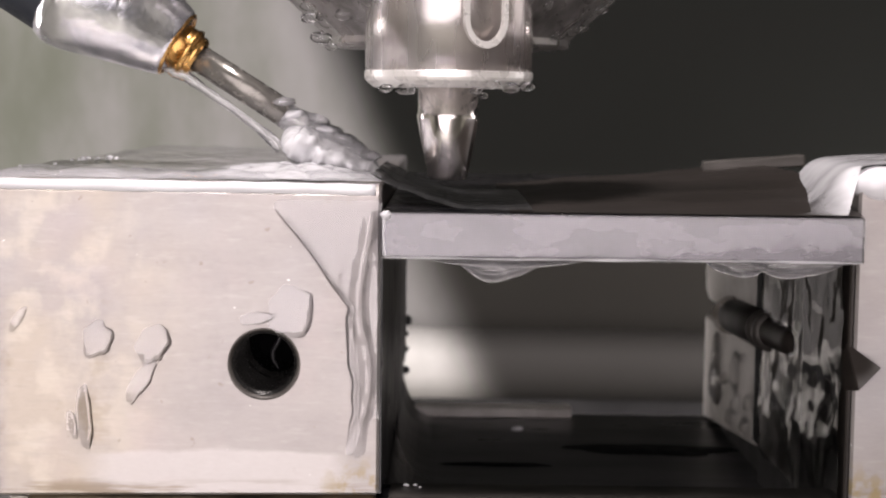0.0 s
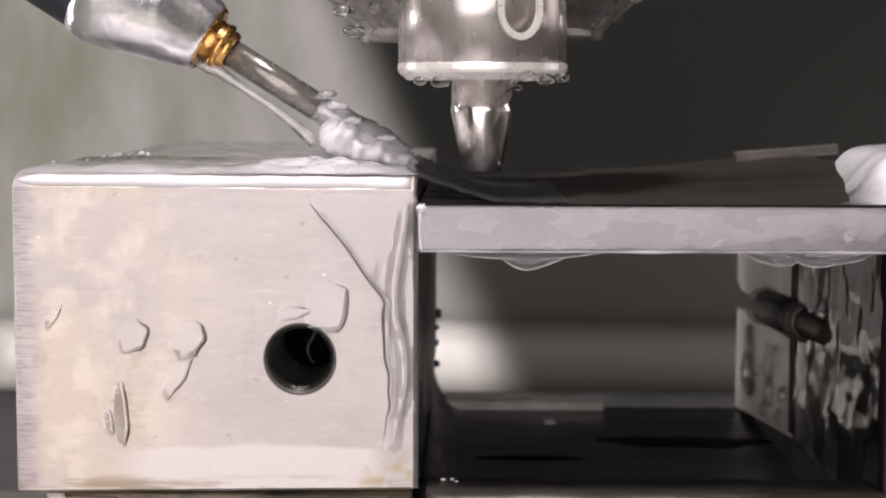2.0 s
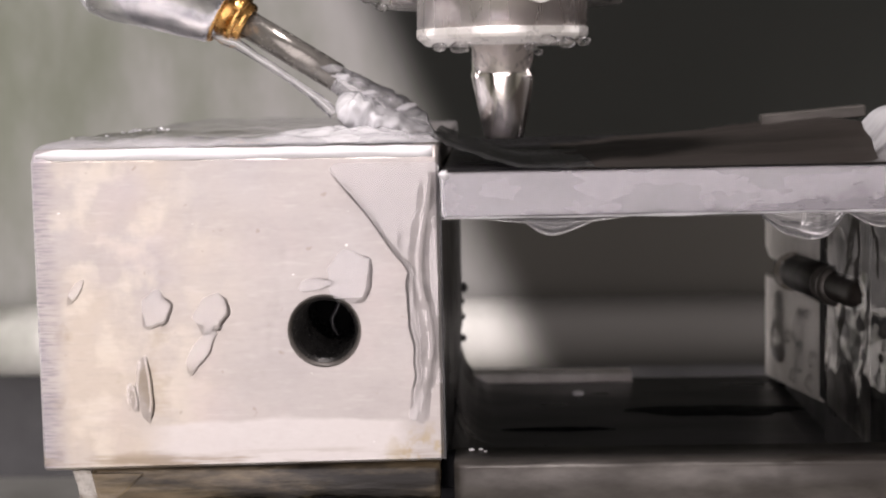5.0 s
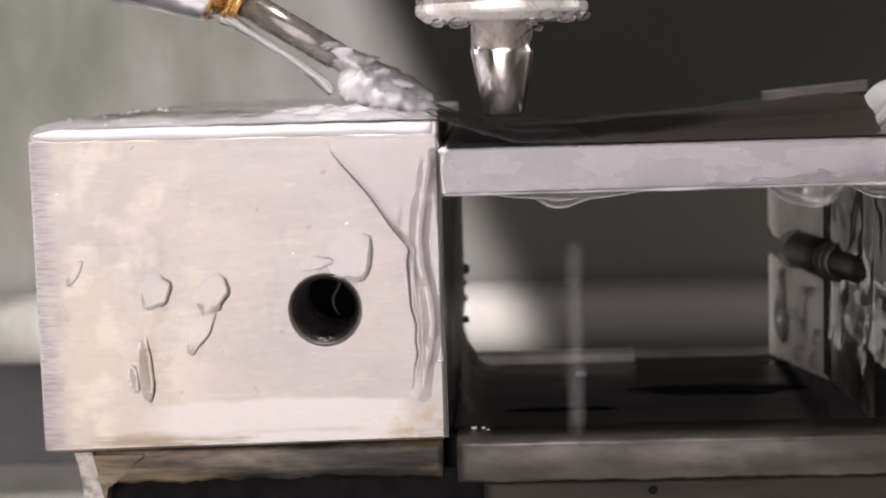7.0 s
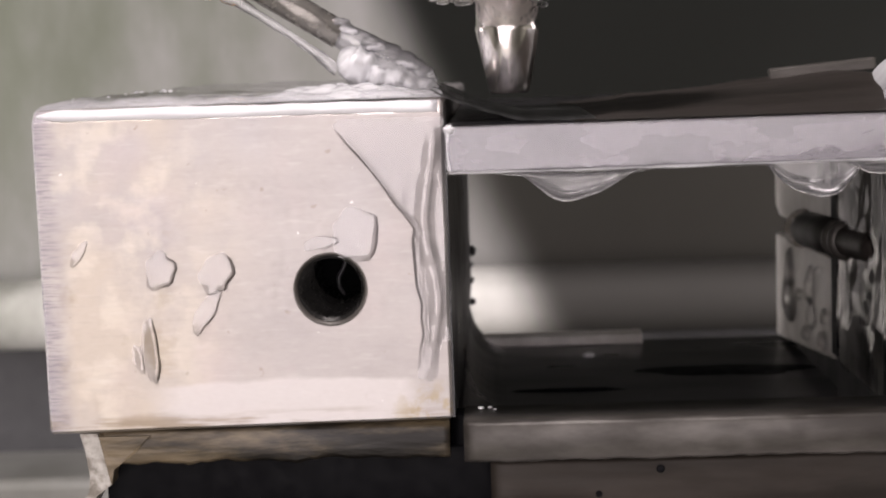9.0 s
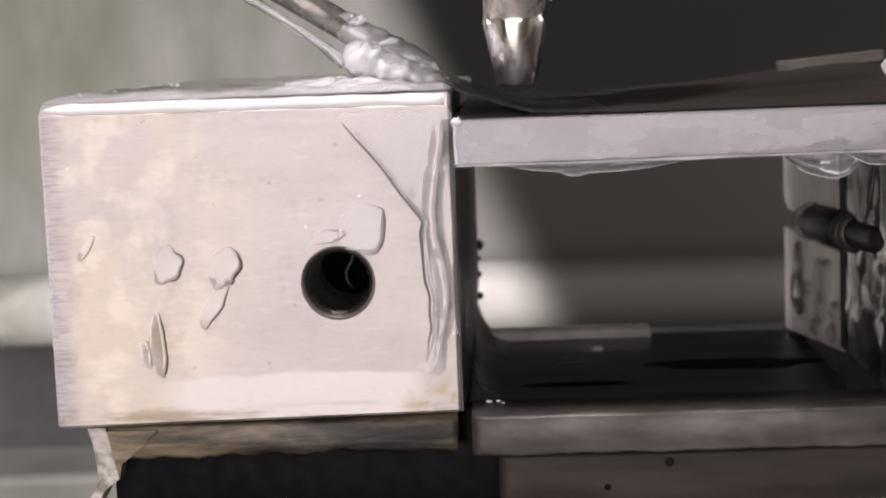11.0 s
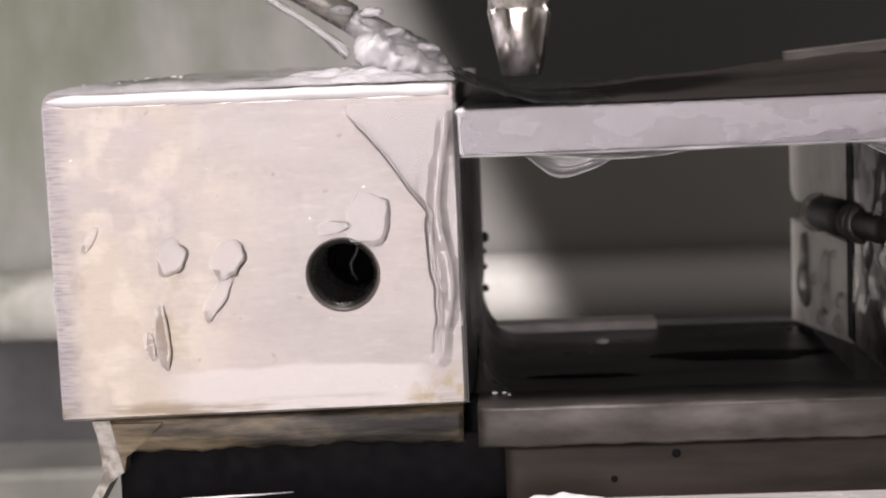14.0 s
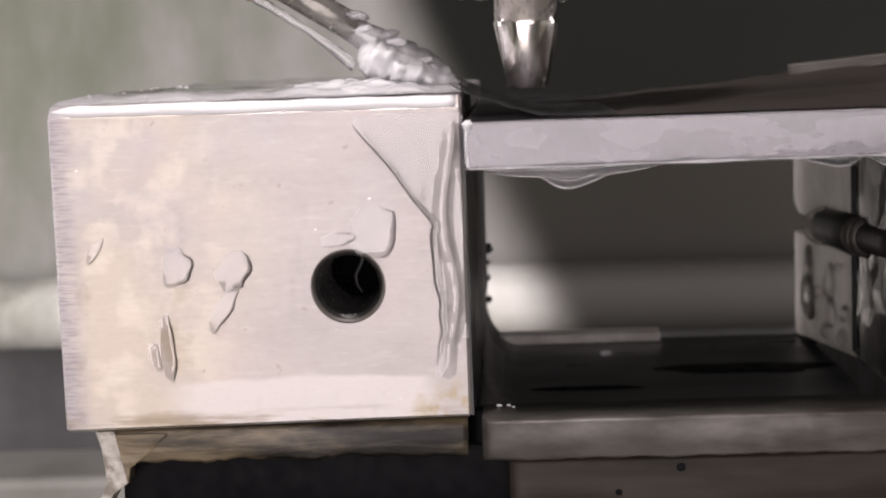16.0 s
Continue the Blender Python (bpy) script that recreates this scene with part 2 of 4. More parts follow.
POOL = water_mat("pooled_water", 0.10, 0.0006, 200, 0.30, 0.1, 1.4)
BORE = mat("thread_steel", (0.10, 0.098, 0.095), 0.22, 0.9, None, 300, 0.4)
FOAMY = water_mat("churned_foam", 0.08, 0.0006, 320, 0.74, 0.4, 1.6)
RUN = water_mat("running_film", 0.06, 0.00035, 160, 0.08, 0.35, 1.6)
SAG = water_mat("sagging_water", 0.05, 0.0002, 120, 0.15, 0.3, 1.5)
MENISCUS = water_mat("water_meniscus", 0.06, 0.0, 120, 0.0, 0.0, 1.9)
SHEET = water_mat("sheeting_water", 0.08, 0.0004, 130, 0.06, 0.03, 1.8)
BEAD = water_mat("clear_bead", 0.04, 0.0, 120, 0.02, 0.9, 1.5)
THICK = water_mat("white_water", 0.12, 0.0008, 200, 0.85, 0.5, 1.5)
CLING = water_mat("clinging_water", 0.10, 0.0005, 90, 0.08, 0.0, 1.6)
FOAM = water_mat("white_foam", 0.10, 0.0016, 300, 0.75)


def spray():
    """Aerated water: white where it is deep, thinning out to nothing over the plate."""
    m = water_mat("aerated_water", 0.25, 0.0, 160, 0.9, 0.0, 1.3)
    n, l = m.node_tree.nodes, m.node_tree.links
    whole = n["Material Output"].inputs[0].links[0].from_socket
    co, sep = n.new("ShaderNodeTexCoord"), n.new("ShaderNodeSeparateXYZ")
    l.new(co.outputs["Object"], sep.inputs[0])
    tex = n.new("ShaderNodeTexNoise")
    tex.inputs["Scale"].default_value, tex.inputs["Detail"].default_value = 130, 3
    l.new(co.outputs["Object"], tex.inputs["Vector"])
    add = n.new("ShaderNodeMath")
    add.operation = "MULTIPLY_ADD"
    add.inputs[1].default_value = 0.008
    l.new(tex.outputs["Fac"], add.inputs[0])
    l.new(sep.outputs["X"], add.inputs[2])
    rng = n.new("ShaderNodeMapRange")
    rng.interpolation_type = "SMOOTHERSTEP"
    rng.inputs["From Min"].default_value, rng.inputs["From Max"].default_value = 0.0545, 0.0660
    l.new(add.outputs[0], rng.inputs[0])
    clear = n.new("ShaderNodeBsdfTransparent")
    mix = n.new("ShaderNodeMixShader")
    l.new(rng.outputs[0], mix.inputs[0])
    l.new(clear.outputs[0], mix.inputs[1])
    l.new(whole, mix.inputs[2])
    l.new(mix.outputs[0], n["Material Output"].inputs[0])
    return m


SPRAY = spray()


# ---- mesh helpers; shapes are given in millimetres ----
MM = 0.001


def part(name, bm, material, parent=None, label="", smooth=False):
    for v in bm.verts:
        v.co *= MM
    bm.normal_update()
    me = bpy.data.meshes.new(name)
    bm.to_mesh(me)
    bm.free()
    me.materials.append(material)
    if smooth:
        me.shade_smooth()
    ob = new(name, me)
    if parent is not None:
        ob.parent = parent
    if label:
        ob["label"] = label
    return ob


def thing(name, label, category, group="", kind="", at=(0, 0, 0)):
    ob = new(name)
    ob.location = [c * MM for c in at]
    ob.empty_display_size = 0.005
    return tagged(ob, label, category, group, kind)


def box(x0, x1, y0, y1, z0, z1, bevel=0.0, segments=1):
    bm = bmesh.new()
    bmesh.ops.create_cube(bm, size=1)
    for v in bm.verts:
        v.co = Vector((x0 if v.co.x < 0 else x1, y0 if v.co.y < 0 else y1, z0 if v.co.z < 0 else z1))
    if bevel:
        bmesh.ops.bevel(bm, geom=bm.edges[:], offset=bevel, segments=segments, profile=0.5, affect="EDGES", clamp_overlap=True)
    return bm


def lathe(profile, segments=48, origin=(0, 0, 0), turn=None):
    """A turned body from (radius, height) pairs, about z, then turned and moved."""
    bm = bmesh.new()
    rings = []
    for r, h in profile:
        if r < 1e-6:
            rings.append([bm.verts.new((0, 0, h))])
        else:
            rings.append([bm.verts.new((r * math.cos(2 * math.pi * i / segments), r * math.sin(2 * math.pi * i / segments), h)) for i in range(segments)])
    for a, b in zip(rings, rings[1:]):
        for i in range(segments):
            j = (i + 1) % segments
            q = [a[i % len(a)], a[j % len(a)], b[j % len(b)], b[i % len(b)]]
            q = [v for k, v in enumerate(q) if v not in q[:k]]
            if len(q) > 2:
                bm.faces.new(q)
    m = Matrix.Translation(origin) @ (turn.to_4x4() if turn else Matrix.Identity(4))
    bmesh.ops.transform(bm, matrix=m, verts=bm.verts)
    bmesh.ops.recalc_face_normals(bm, faces=bm.faces)
    return bm


def along(direction):
    return Vector(direction).normalized().to_track_quat("Z", "Y").to_matrix()


def lump(rx, ry, rz, seed=0, rough=0.25, level=3, scale=0.9):
    """A closed uneven blob about its own centre."""
    bm = bmesh.new()
    bmesh.ops.create_icosphere(bm, subdivisions=level, radius=1)
    off = Vector((seed * 3.7, seed * 1.3, -seed * 2.1))
    for v in bm.verts:
        k = 1 + rough * noise.fractal(v.co * scale + off, 0.6, 2.0, 3)
        v.co = Vector((v.co.x * rx * k, v.co.y * ry * k, v.co.z * rz * k))
    return bm


def film(outline, height, across, rings=7, seed=0, uneven=0.25, steep=2.4):
    """A domed puddle: outline(a) gives its edge; across maps (u, v, h) into space."""
    bm = bmesh.new()
    count = 56
    mid = bm.verts.new(across(0, 0, height))
    last = None
    for k in range(1, rings + 1):
        f = k / rings
        ring = []
        for i in range(count):
            a = 2 * math.pi * i / count
            u, v = outline(a)
            h = height * max(0.0, 1 - f ** steep)
            h *= 1 + uneven * noise.noise(Vector((u * f * 0.45 + seed, v * f * 0.45, seed * 1.7)))
            ring.append(bm.verts.new(across(u * f, v * f, h if k < rings else -0.05)))
        for i in range(count):
            j = (i + 1) % count
            bm.faces.new([mid, ring[i], ring[j]] if last is None else [last[i], ring[i], ring[j], last[j]])
        last = ring
    bmesh.ops.recalc_face_normals(bm, faces=bm.faces)
    return bm


def edge_of(ru, rv, seed, wild=0.35):
    def f(a):
        c, s = math.cos(a), math.sin(a)
        k = 1 + wild * noise.fractal(Vector((c * 1.4 + seed * 5.1, s * 1.4, seed * 2.3)), 0.9, 2.0, 2)
        return ru * c * k, rv * s * k
    return f


# ---- the tank round the work ----
def slab(name, x0, x1, y0, y1, z0, z1, material, label, bevel=0.0, segments=1):
    return tagged(part(name, box(x0, x1, y0, y1, z0, z1, bevel, segments), material), label, "wall", kind="structure")


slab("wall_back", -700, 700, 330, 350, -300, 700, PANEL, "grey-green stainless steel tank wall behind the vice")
slab("wall_left", -720, -700, -700, 350, -300, 700, WALL, "plain steel side wall of the tank")
slab("wall_right", 700, 720, -700, 350, -300, 700, WALL, "plain steel side wall of the tank")
slab("wall_front", -700, 700, -720, -700, -300, 700, WALL, "plain steel wall behind the viewer")
slab("ceiling", -720, 720, -720, 350, 700, 720, WALL, "plain steel cover above the tank")
tagged(part("floor", box(-720, 720, -720, 350, -320, -300), WALL), "wet steel tank floor below the vice", "floor", kind="structure")
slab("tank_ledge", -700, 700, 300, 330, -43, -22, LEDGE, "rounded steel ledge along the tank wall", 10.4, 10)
slab("tank_step", -700, 700, 285, 330, -300, -79, STEP, "lower steel step of the tank wall", 3, 3)
slab("tank_skirt", -700, 700, 322, 330, -79, -43.2, SKIRT, "dark grey strip of the tank wall below the ledge")


# ---- the vice ----
def face_with_hole(bm, cx, cz, r):
    """Cuts a round opening into the large face that looks to -y."""
    f = min((f for f in bm.faces if f.normal.y < -0.9), key=lambda f: -f.calc_area())
    rim = list(f.edges)
    y = f.verts[0].co.y
    bmesh.ops.delete(bm, geom=[f], context="FACES_ONLY")
    vs = [bm.verts.new((cx + r * math.cos(2 * math.pi * i / 48), y, cz + r * math.sin(2 * math.pi * i / 48))) for i in range(48)]
    es = [bm.edges.new((vs[i], vs[(i + 1) % 48])) for i in range(48)]
    bmesh.ops.triangle_fill(bm, use_beauty=True, edges=rim + es, normal=(0, -1, 0))
    return bm


def chamfered(x0, x1, y0, y1, z0, z1, top=1.2, other=0.35):
    bm = box(x0, x1, y0, y1, z0, z1)
    bm.edges.ensure_lookup_table()
    tops = [e for e in bm.edges if all(abs(v.co.z - z1) < 1e-3 and abs(v.co.y - y0) < 1e-3 for v in e.verts)]
    bmesh.ops.bevel(bm, geom=tops, offset=top, segments=1, profile=0.5, affect="EDGES")
    rest = [e for e in bm.edges if e.calc_face_angle(0) > 1.2]
    bmesh.ops.bevel(bm, geom=rest, offset=other, segments=1, profile=0.5, affect="EDGES")
    bm.normal_update()
    return bm


def clamp_block_left():
    ob = thing("clamp_block", "ground steel vice block with a tapped hole, wet and stained", "clamp block", "vice blocks")
    bm = chamfered(-51, 0, 0, 118, 0, 39.9, 1.5)
    for v in bm.verts:
        if v.co.z < 1:
            v.co.z += 0.12 - 0.72 * (-v.co.x / 51)
        elif v.co.x < -45:
            v.co.z += 0.25
    part("body", face_with_hole(bm, -14.7, 16.9, 4.45), GROUND, ob)
    prof = [(4.45, 0), (4.15, 0.6)]
    for i in range(14):
        prof += [(4.15, 0.7 + i * 1.2), (3.75, 1.2 + i * 1.2)]
    prof += [(3.75, 40)]
    part("threaded_hole", lathe(prof, 48, (-14.7, 0.02, 16.9), along((0, 1, 0))), BORE, ob, "dark threaded hole")
    # Disc painted black to give the bore its inner shade.
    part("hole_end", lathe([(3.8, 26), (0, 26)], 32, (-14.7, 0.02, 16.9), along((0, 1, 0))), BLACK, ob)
    part("rim", lathe([(4.66, 0.05), (4.64, -0.05), (4.4, -0.02), (4.15, 0.5)], 48, (-14.7, 0, 16.9), along((0, 1, 0))), RAIL, ob, "worn chamfered rim", True)
    # inner face, its shade put into a black colour, which runs down into the trough
    part("inner_wall", box(-8, -0.02, 21, 117.8, -12, -0.02), DARK, ob, "wet inner wall painted black for its shade")
    part("inner_lining", box(-0.5, 0.25, 1.0, 117.9, 0.1, 31), DARK, ob, "black lining with the inner face's shade in its colour")
    return ob


def clamp_block_right():
    ob = thing("clamp_block", "ground steel vice block beside the plate, splashed with water", "clamp block", "vice blocks")
    part("body", chamfered(60.2, 112, 0, 30, 0, 41.5), GROUND, ob)
    part("jaw_plate", box(59.4, 60.2, 27, 56.4, -5, 31, 0.2), JAW, ob, "blotched grey jaw plate running with water")
    # The front part of the jaw is coloured darker than the rear part.
    part("jaw_corner", box(59.5, 60.2, 0.4, 26.9, -5, 31, 0.2), DARK_BROWN, ob, "black front corner of the jaw")
    # Solid black strip, standing proud, in place of the gap's shade.
    part("slot_shade", box(59.2, 60.2, 57, 61.6, -4.5, 31, 0.1), BLACK, ob, "black strip painted as shade between the jaw and rear plates")
    part("jaw_foot", box(60.0, 112, 20.4, 61, -12, -5.1, 0.3), DARK, ob)
    # lower rear plate, whose foot rises towards the viewer
    for zs, name, label in ((((116.6, -11), (116.6, 9), (62, 10.8), (62, -5.6)), "rear_plate", "grey lower rear plate with water beads"),
                            (((116.6, 14.5), (112, 12.8), (86, 13.2), (62, 16.5), (62, 30.6), (116.6, 30.6)), "upper_rear_plate", "grey upper rear plate")):
        bm = bmesh.new()
        near = [bm.verts.new((59.5, y, z)) for y, z in zs]
        far = [bm.verts.new((61.0, y, z)) for y, z in zs]
        bm.faces.new(near), bm.faces.new(far[::-1])
        for k in range(len(zs)):
            q = (k + 1) % len(zs)
            bm.faces.new([near[k], far[k], far[q], near[q]])
        bmesh.ops.recalc_face_normals(bm, faces=bm.faces)
        bmesh.ops.bevel(bm, geom=bm.edges[:], offset=0.25, segments=1, affect="EDGES")
        part(name, bm, REAR, ob, label)
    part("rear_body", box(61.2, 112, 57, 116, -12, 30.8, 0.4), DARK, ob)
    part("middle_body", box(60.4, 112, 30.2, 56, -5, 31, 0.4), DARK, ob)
    rod = Vector((1.6, -84, 4.0))
    prof = [(0, 0), (2.3, 0), (3.0, 0.7), (3.0, 23), (2.4, 24), (2.3, 46), (1.6, 50), (0, 50.5)]
    for k in (25, 29.5):
        part("ring", lathe([(2.2, k), (3.0, k), (3.25, k + 0.7), (3.1, k + 1.9), (2.2, k + 2.1)], 28, (59.0, 80.5, 13.6), along(rod)), RAIL, ob, "wet grey ring on the screw", True)
    part("clamp_screw", lathe(prof, 28, (59.0, 80.5, 13.6), along(rod)), DARK_BROWN, ob, "dark screw lying across the jaw", True)
    part("washer", lathe([(2.4, 0), (3.2, 0), (3.4, 0.3), (3.2, 0.6), (2.4, 0.6)], 28, (58.8, 83.5, 13.4), along(rod)), PALE, ob, "pale thin washer")
    bm = bmesh.new()
    a = [bm.verts.new(c) for c in ((59.4, 1, 20.6), (59.4, 1, 14.2), (63.2, -2.4, 17.9), (60.0, -3.6, 15.0), (58.9, 3.0, 17.4))]
    bmesh.ops.convex_hull(bm, input=a)
    bmesh.ops.bevel(bm, geom=bm.edges[:], offset=0.15, segments=1, affect="EDGES")
    part("wedge", bm, DARK_BROWN, ob, "dark pointed steel wedge on the corner")
    return ob


def worn_bar(x0, x1, y0, y1, z0, z1, seed, wear):
    """A bar along x with rounded, unevenly worn front edges."""
    bm = bmesh.new()
    n = int((x1 - x0) / 0.8)
    rings = []
    for i in range(n + 1):
        x = x0 + (x1 - x0) * i / n
        w = [wear * noise.fractal(Vector((x * 0.22, seed, k * 3.1)), 0.7, 2, 4) for k in range(4)]
        end = 0.6 * max(0.0, 1 - (x - x0) / 1.6) ** 2
        rings.append([bm.verts.new(c) for c in ((x, y1, z0), (x, y0 + 0.5 + end, z0 + w[0] * 0.6), (x, y0 + end + 0.1 + abs(w[1]) * 0.3, z0 + 0.5 + w[0] * 0.6),
                      (x, y0 + end + 0.15 * w[2], (z0 + z1) / 2), (x, y0 + end + 0.1 + abs(w[3]) * 0.25, z1 - 0.45 - abs(w[3]) * 0.3), (x, y0 + 0.5 + end, z1), (x, y1, z1))])
    for a, b in zip(rings, rings[1:]):
        for k in range(7):
            q = (k + 1) % 7
            bm.faces.new([a[k], b[k], b[q], a[q]])
    bm.faces.new(rings[0]), bm.faces.new(rings[-1][::-1])
    bmesh.ops.recalc_face_normals(bm, faces=bm.faces)
    return bm


def gusset():
    bm = bmesh.new()
    outline = [(-45.0, -1.2), (-38.5, -1.2), (-40.5, -3.4), (-43.4, -5.6), (-43.8, -7.6)]
    lo = [bm.verts.new((x, 0.55 + 0.4 * (z < -4), z)) for x, z in outline]
    hi = [bm.verts.new((x, 4.0, z)) for x, z in outline]
    bm.faces.new(lo), bm.faces.new(hi[::-1])
    for i in range(5):
        j = (i + 1) % 5
        bm.faces.new([lo[i], hi[i], hi[j], lo[j]])
    bmesh.ops.recalc_face_normals(bm, faces=bm.faces)
    return bm


def vice_base():
    ob = thing("vice_base", "dark wet steel vice base with a stained front rail", "vice base")
    # The floor's shade and dark reflections are in its black colour.
    part("trough_floor", box(-1, 112, 21, 117.5, -20, -11.2, 0.3), DARK, ob, "wet trough floor with its shade painted black")
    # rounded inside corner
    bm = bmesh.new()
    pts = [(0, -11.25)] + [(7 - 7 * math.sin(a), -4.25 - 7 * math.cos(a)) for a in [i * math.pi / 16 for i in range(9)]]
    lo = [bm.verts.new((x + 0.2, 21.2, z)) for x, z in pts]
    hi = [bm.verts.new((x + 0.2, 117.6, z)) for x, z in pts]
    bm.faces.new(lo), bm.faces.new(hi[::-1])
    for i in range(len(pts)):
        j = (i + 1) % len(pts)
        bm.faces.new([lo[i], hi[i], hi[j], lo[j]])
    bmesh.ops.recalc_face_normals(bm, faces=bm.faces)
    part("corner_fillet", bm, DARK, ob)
    part("front_rail", worn_bar(1.3, 140, -2.4, 8, -5.1, -0.1, 3, 0.5), RAIL, ob, "stained grey steel rail", True)
    part("lower_rail", worn_bar(4.5, 140, -1.4, 8, -13.0, -5.3, 5, 0.3), LOWER, ob, "brown stained lower rail", True)
    # The block's shadow on the lower face is put in as black colour.
    part("recess", box(-45.4, 5.5, 5, 20, -16, -4.4, 0.3), BLACK, ob, "recess under the block painted black for its shadow")
    part("rail_under_block", worn_bar(-45.2, -0.6, 0.9, 8, -5.0, -0.65, 7, 0.9), BROWN, ob, "rust-brown rail end under the block", True)
    # Added black bar that paints the shadow between the two rails.
    part("rail_shadow", worn_bar(-0.5, 4.4, 5.1, 8, -9, -0.3, 12, 0.2), BLACK, ob, "black filler painting the shadow between the rails", True)
    part("gusset", gusset(), BROWN, ob, "dark slanting gusset at the rail's end")
    for x, z, r in ((17.9, -9.6, 0.4), (25.6, -6.6, 0.5)):
        part("pit", lathe([(0, 0.0), (r * 0.8, 0.0), (r, 0.06), (r * 1.1, -0.02)], 14, (x, -1.46, z), along((0, 1, 0))), BLACK, ob, "dark pit in the rail")
    bm = bmesh.new()
    outline = [(-47.6, -0.9), (-45.3, -0.9), (-44.6, -4.2), (-43.9, -7.6), (-45.8, -9.0), (-49.4, -15.0), (-50.8, -15.0), (-46.8, -8.4), (-46.6, -6.4), (-47.0, -3.0)]
    lo = [bm.verts.new((x, 1.2, z)) for x, z in outline]
    hi = [bm.verts.new((x, 8.0, z)) for x, z in outline]
    bm.faces.new(lo), bm.faces.new(hi[::-1])
    for i in range(10):
        bm.faces.new([lo[i], hi[i], hi[(i + 1) % 10], lo[(i + 1) % 10]])
    bmesh.ops.recalc_face_normals(bm, faces=bm.faces)
    part("end_flange", bm, PALE, ob, "ragged bent steel flange")
    part("back_strip", box(0.8, 33, 112, 117.4, -11.15, -9.2, 0.2), REAR, ob, "thin light strip at the back")
    return ob


def workpiece():
    ob = tagged(part("workpiece_plate", box(0.3, 59.5, -6.5, 108, 31.2, 36.9, 0.35, 2), PLATE),
                "bright milled steel plate clamped between the vice blocks, running with water", "metal plate")
    return ob


clamp_block_left()
clamp_block_right()
vice_base()
workpiece()


# ---- nozzle head and flushing hose ----
def nozzle_head():
    ob = thing("nozzle_head", "grey metal nozzle head with a polished conical tip, dripping", "machine nozzle", at=(8.3, 10, 40.2))
    part("tip", lathe([(0, 0.3), (0.5, 0.3), (0.6, 0), (2.3, 0), (2.6, 0.4), (4.1, 8.0), (4.15, 8.4), (4.0, 8.6), (4.0, 12.4), (0, 12.4)], 64), TIP, ob, "polished conical tip", True)
    part("lip", lathe([(4.0, 12.0), (9.8, 12.0), (10.9, 12.9), (11.05, 13.3), (11.05, 14.0), (10.9, 14.2), (4, 14.2)], 72), LIP, ob, "pale lower lip of the nozzle")
    part("barrel", lathe([(4, 14.15), (10.95, 14.15), (10.95, 30), (4, 30)], 72), CERAMIC, ob, "", True)
    part("collar", lathe([(6, 17.6), (16.4, 17.6), (16.8, 18.0), (16.8, 18.9), (23.0, 24.5), (25.5, 32), (6, 32)], 12, (0, 14.5, 0)), COLLAR, ob, "faceted collar above the nozzle")
    bm = lathe([(2.3, 0), (3.0, 0.0), (3.0, 0.7), (2.3, 0.7)], 40)
    for v in bm.verts:
        v.co.y = v.co.y * 1.25 + (4.0 if v.co.y > 0 else 0)
    bmesh.ops.transform(bm, matrix=Matrix.Translation((4.4, -10.6, 20.6)) @ Euler((math.pi / 2, 0, 0.42)).to_matrix().to_4x4(), verts=bm.verts)
    part("oval_boss", bm, LIP, ob, "oval raised rim")
    return ob


def flush_hose():
    a = Vector((0.848, 0, -0.53))
    ob = thing("flush_nozzle", "chrome flushing nozzle with brass ring and thin tube on black hose", "coolant nozzle", at=(-29.0, 20, 57.8))
    t = along(a)
    part("sleeve", lathe([(3, 0.2), (4.7, 0), (5.1, -0.5), (9.4, -13.5), (9.7, -15.5), (9.2, -17), (3, -17)], 48, (0, 0, 0), t), CHROME, ob, "dented chrome sleeve", True)
    part("brass_ring", lathe([(2, -1), (4.7, -0.6), (4.78, 0.1), (4.4, 0.35), (4.1, 0.1), (3.7, -0.9), (3.2, 0.2), (3.2, 1.6), (3.4, 1.8), (3.4, 2.3), (3.0, 2.5), (2.75, 2.5), (2.9, 3.0), (2.7, 3.5), (2, 3.5)], 48, (0, 0, 0), t), BRASS, ob, "brass ring", True)
    part("tube", lathe([(0, 1), (1.95, 1), (1.95, 17.5), (1.6, 17.8), (1.6, 15), (0, 15)], 36, (0, 0, 0), t), TUBE, ob, "thin grey metal tube", True)
    part("hose", lathe([(0, -60), (8.6, -60), (8.9, -16.5), (0, -16.5)], 40, (0, 0, 0), t), RUBBER, ob, "black rubber hose", True)
    return ob


nozzle_head()
flush_hose()


# ---- water ----
def on_face(cx, cz):
    return lambda u, v, h: (cx + u, -h, cz + v)


def on_top(cx, cy, z):
    return lambda u, v, h: (cx + u, cy + v, z + h)


def wet(name, bm, material, label, category="water", group=""):
    return tagged(part(name, bm, material, None, "", True), label, category, group)


def smear(cx, cz, ru, rv, h, seed, tilt=0.0, wild=0.24):
    """A patch of water on the front of the block: flat at one side, heaped up at the other, where it ends in a steep rim."""
    e = edge_of(ru, rv, seed, wild)
    c, s = math.cos(radians(tilt)), math.sin(radians(tilt))
    put = on_face(cx, cz)

    def across(u, v, w):
        k = max(0.0, min(1.0, 0.5 + 0.5 * u / ru - 0.15 * v / rv))
        return put(u * c - v * s, u * s + v * c, 0.012 + w * k ** 1.4 if w > 0 else 0.006)

    return wet("water_smear", film(e, h * 0.6, across, 14, seed, 0.3, 5.0),
               MENISCUS, "clear water clinging to the ground steel face", "water", "water smears on the block")


smear(-11.3, 23.6, 3.0, 3.5, 0.9, 1.2, -6, 0.22)
smear(-15.9, 22.7, 2.2, 0.9, 0.35, 2.4, 6)
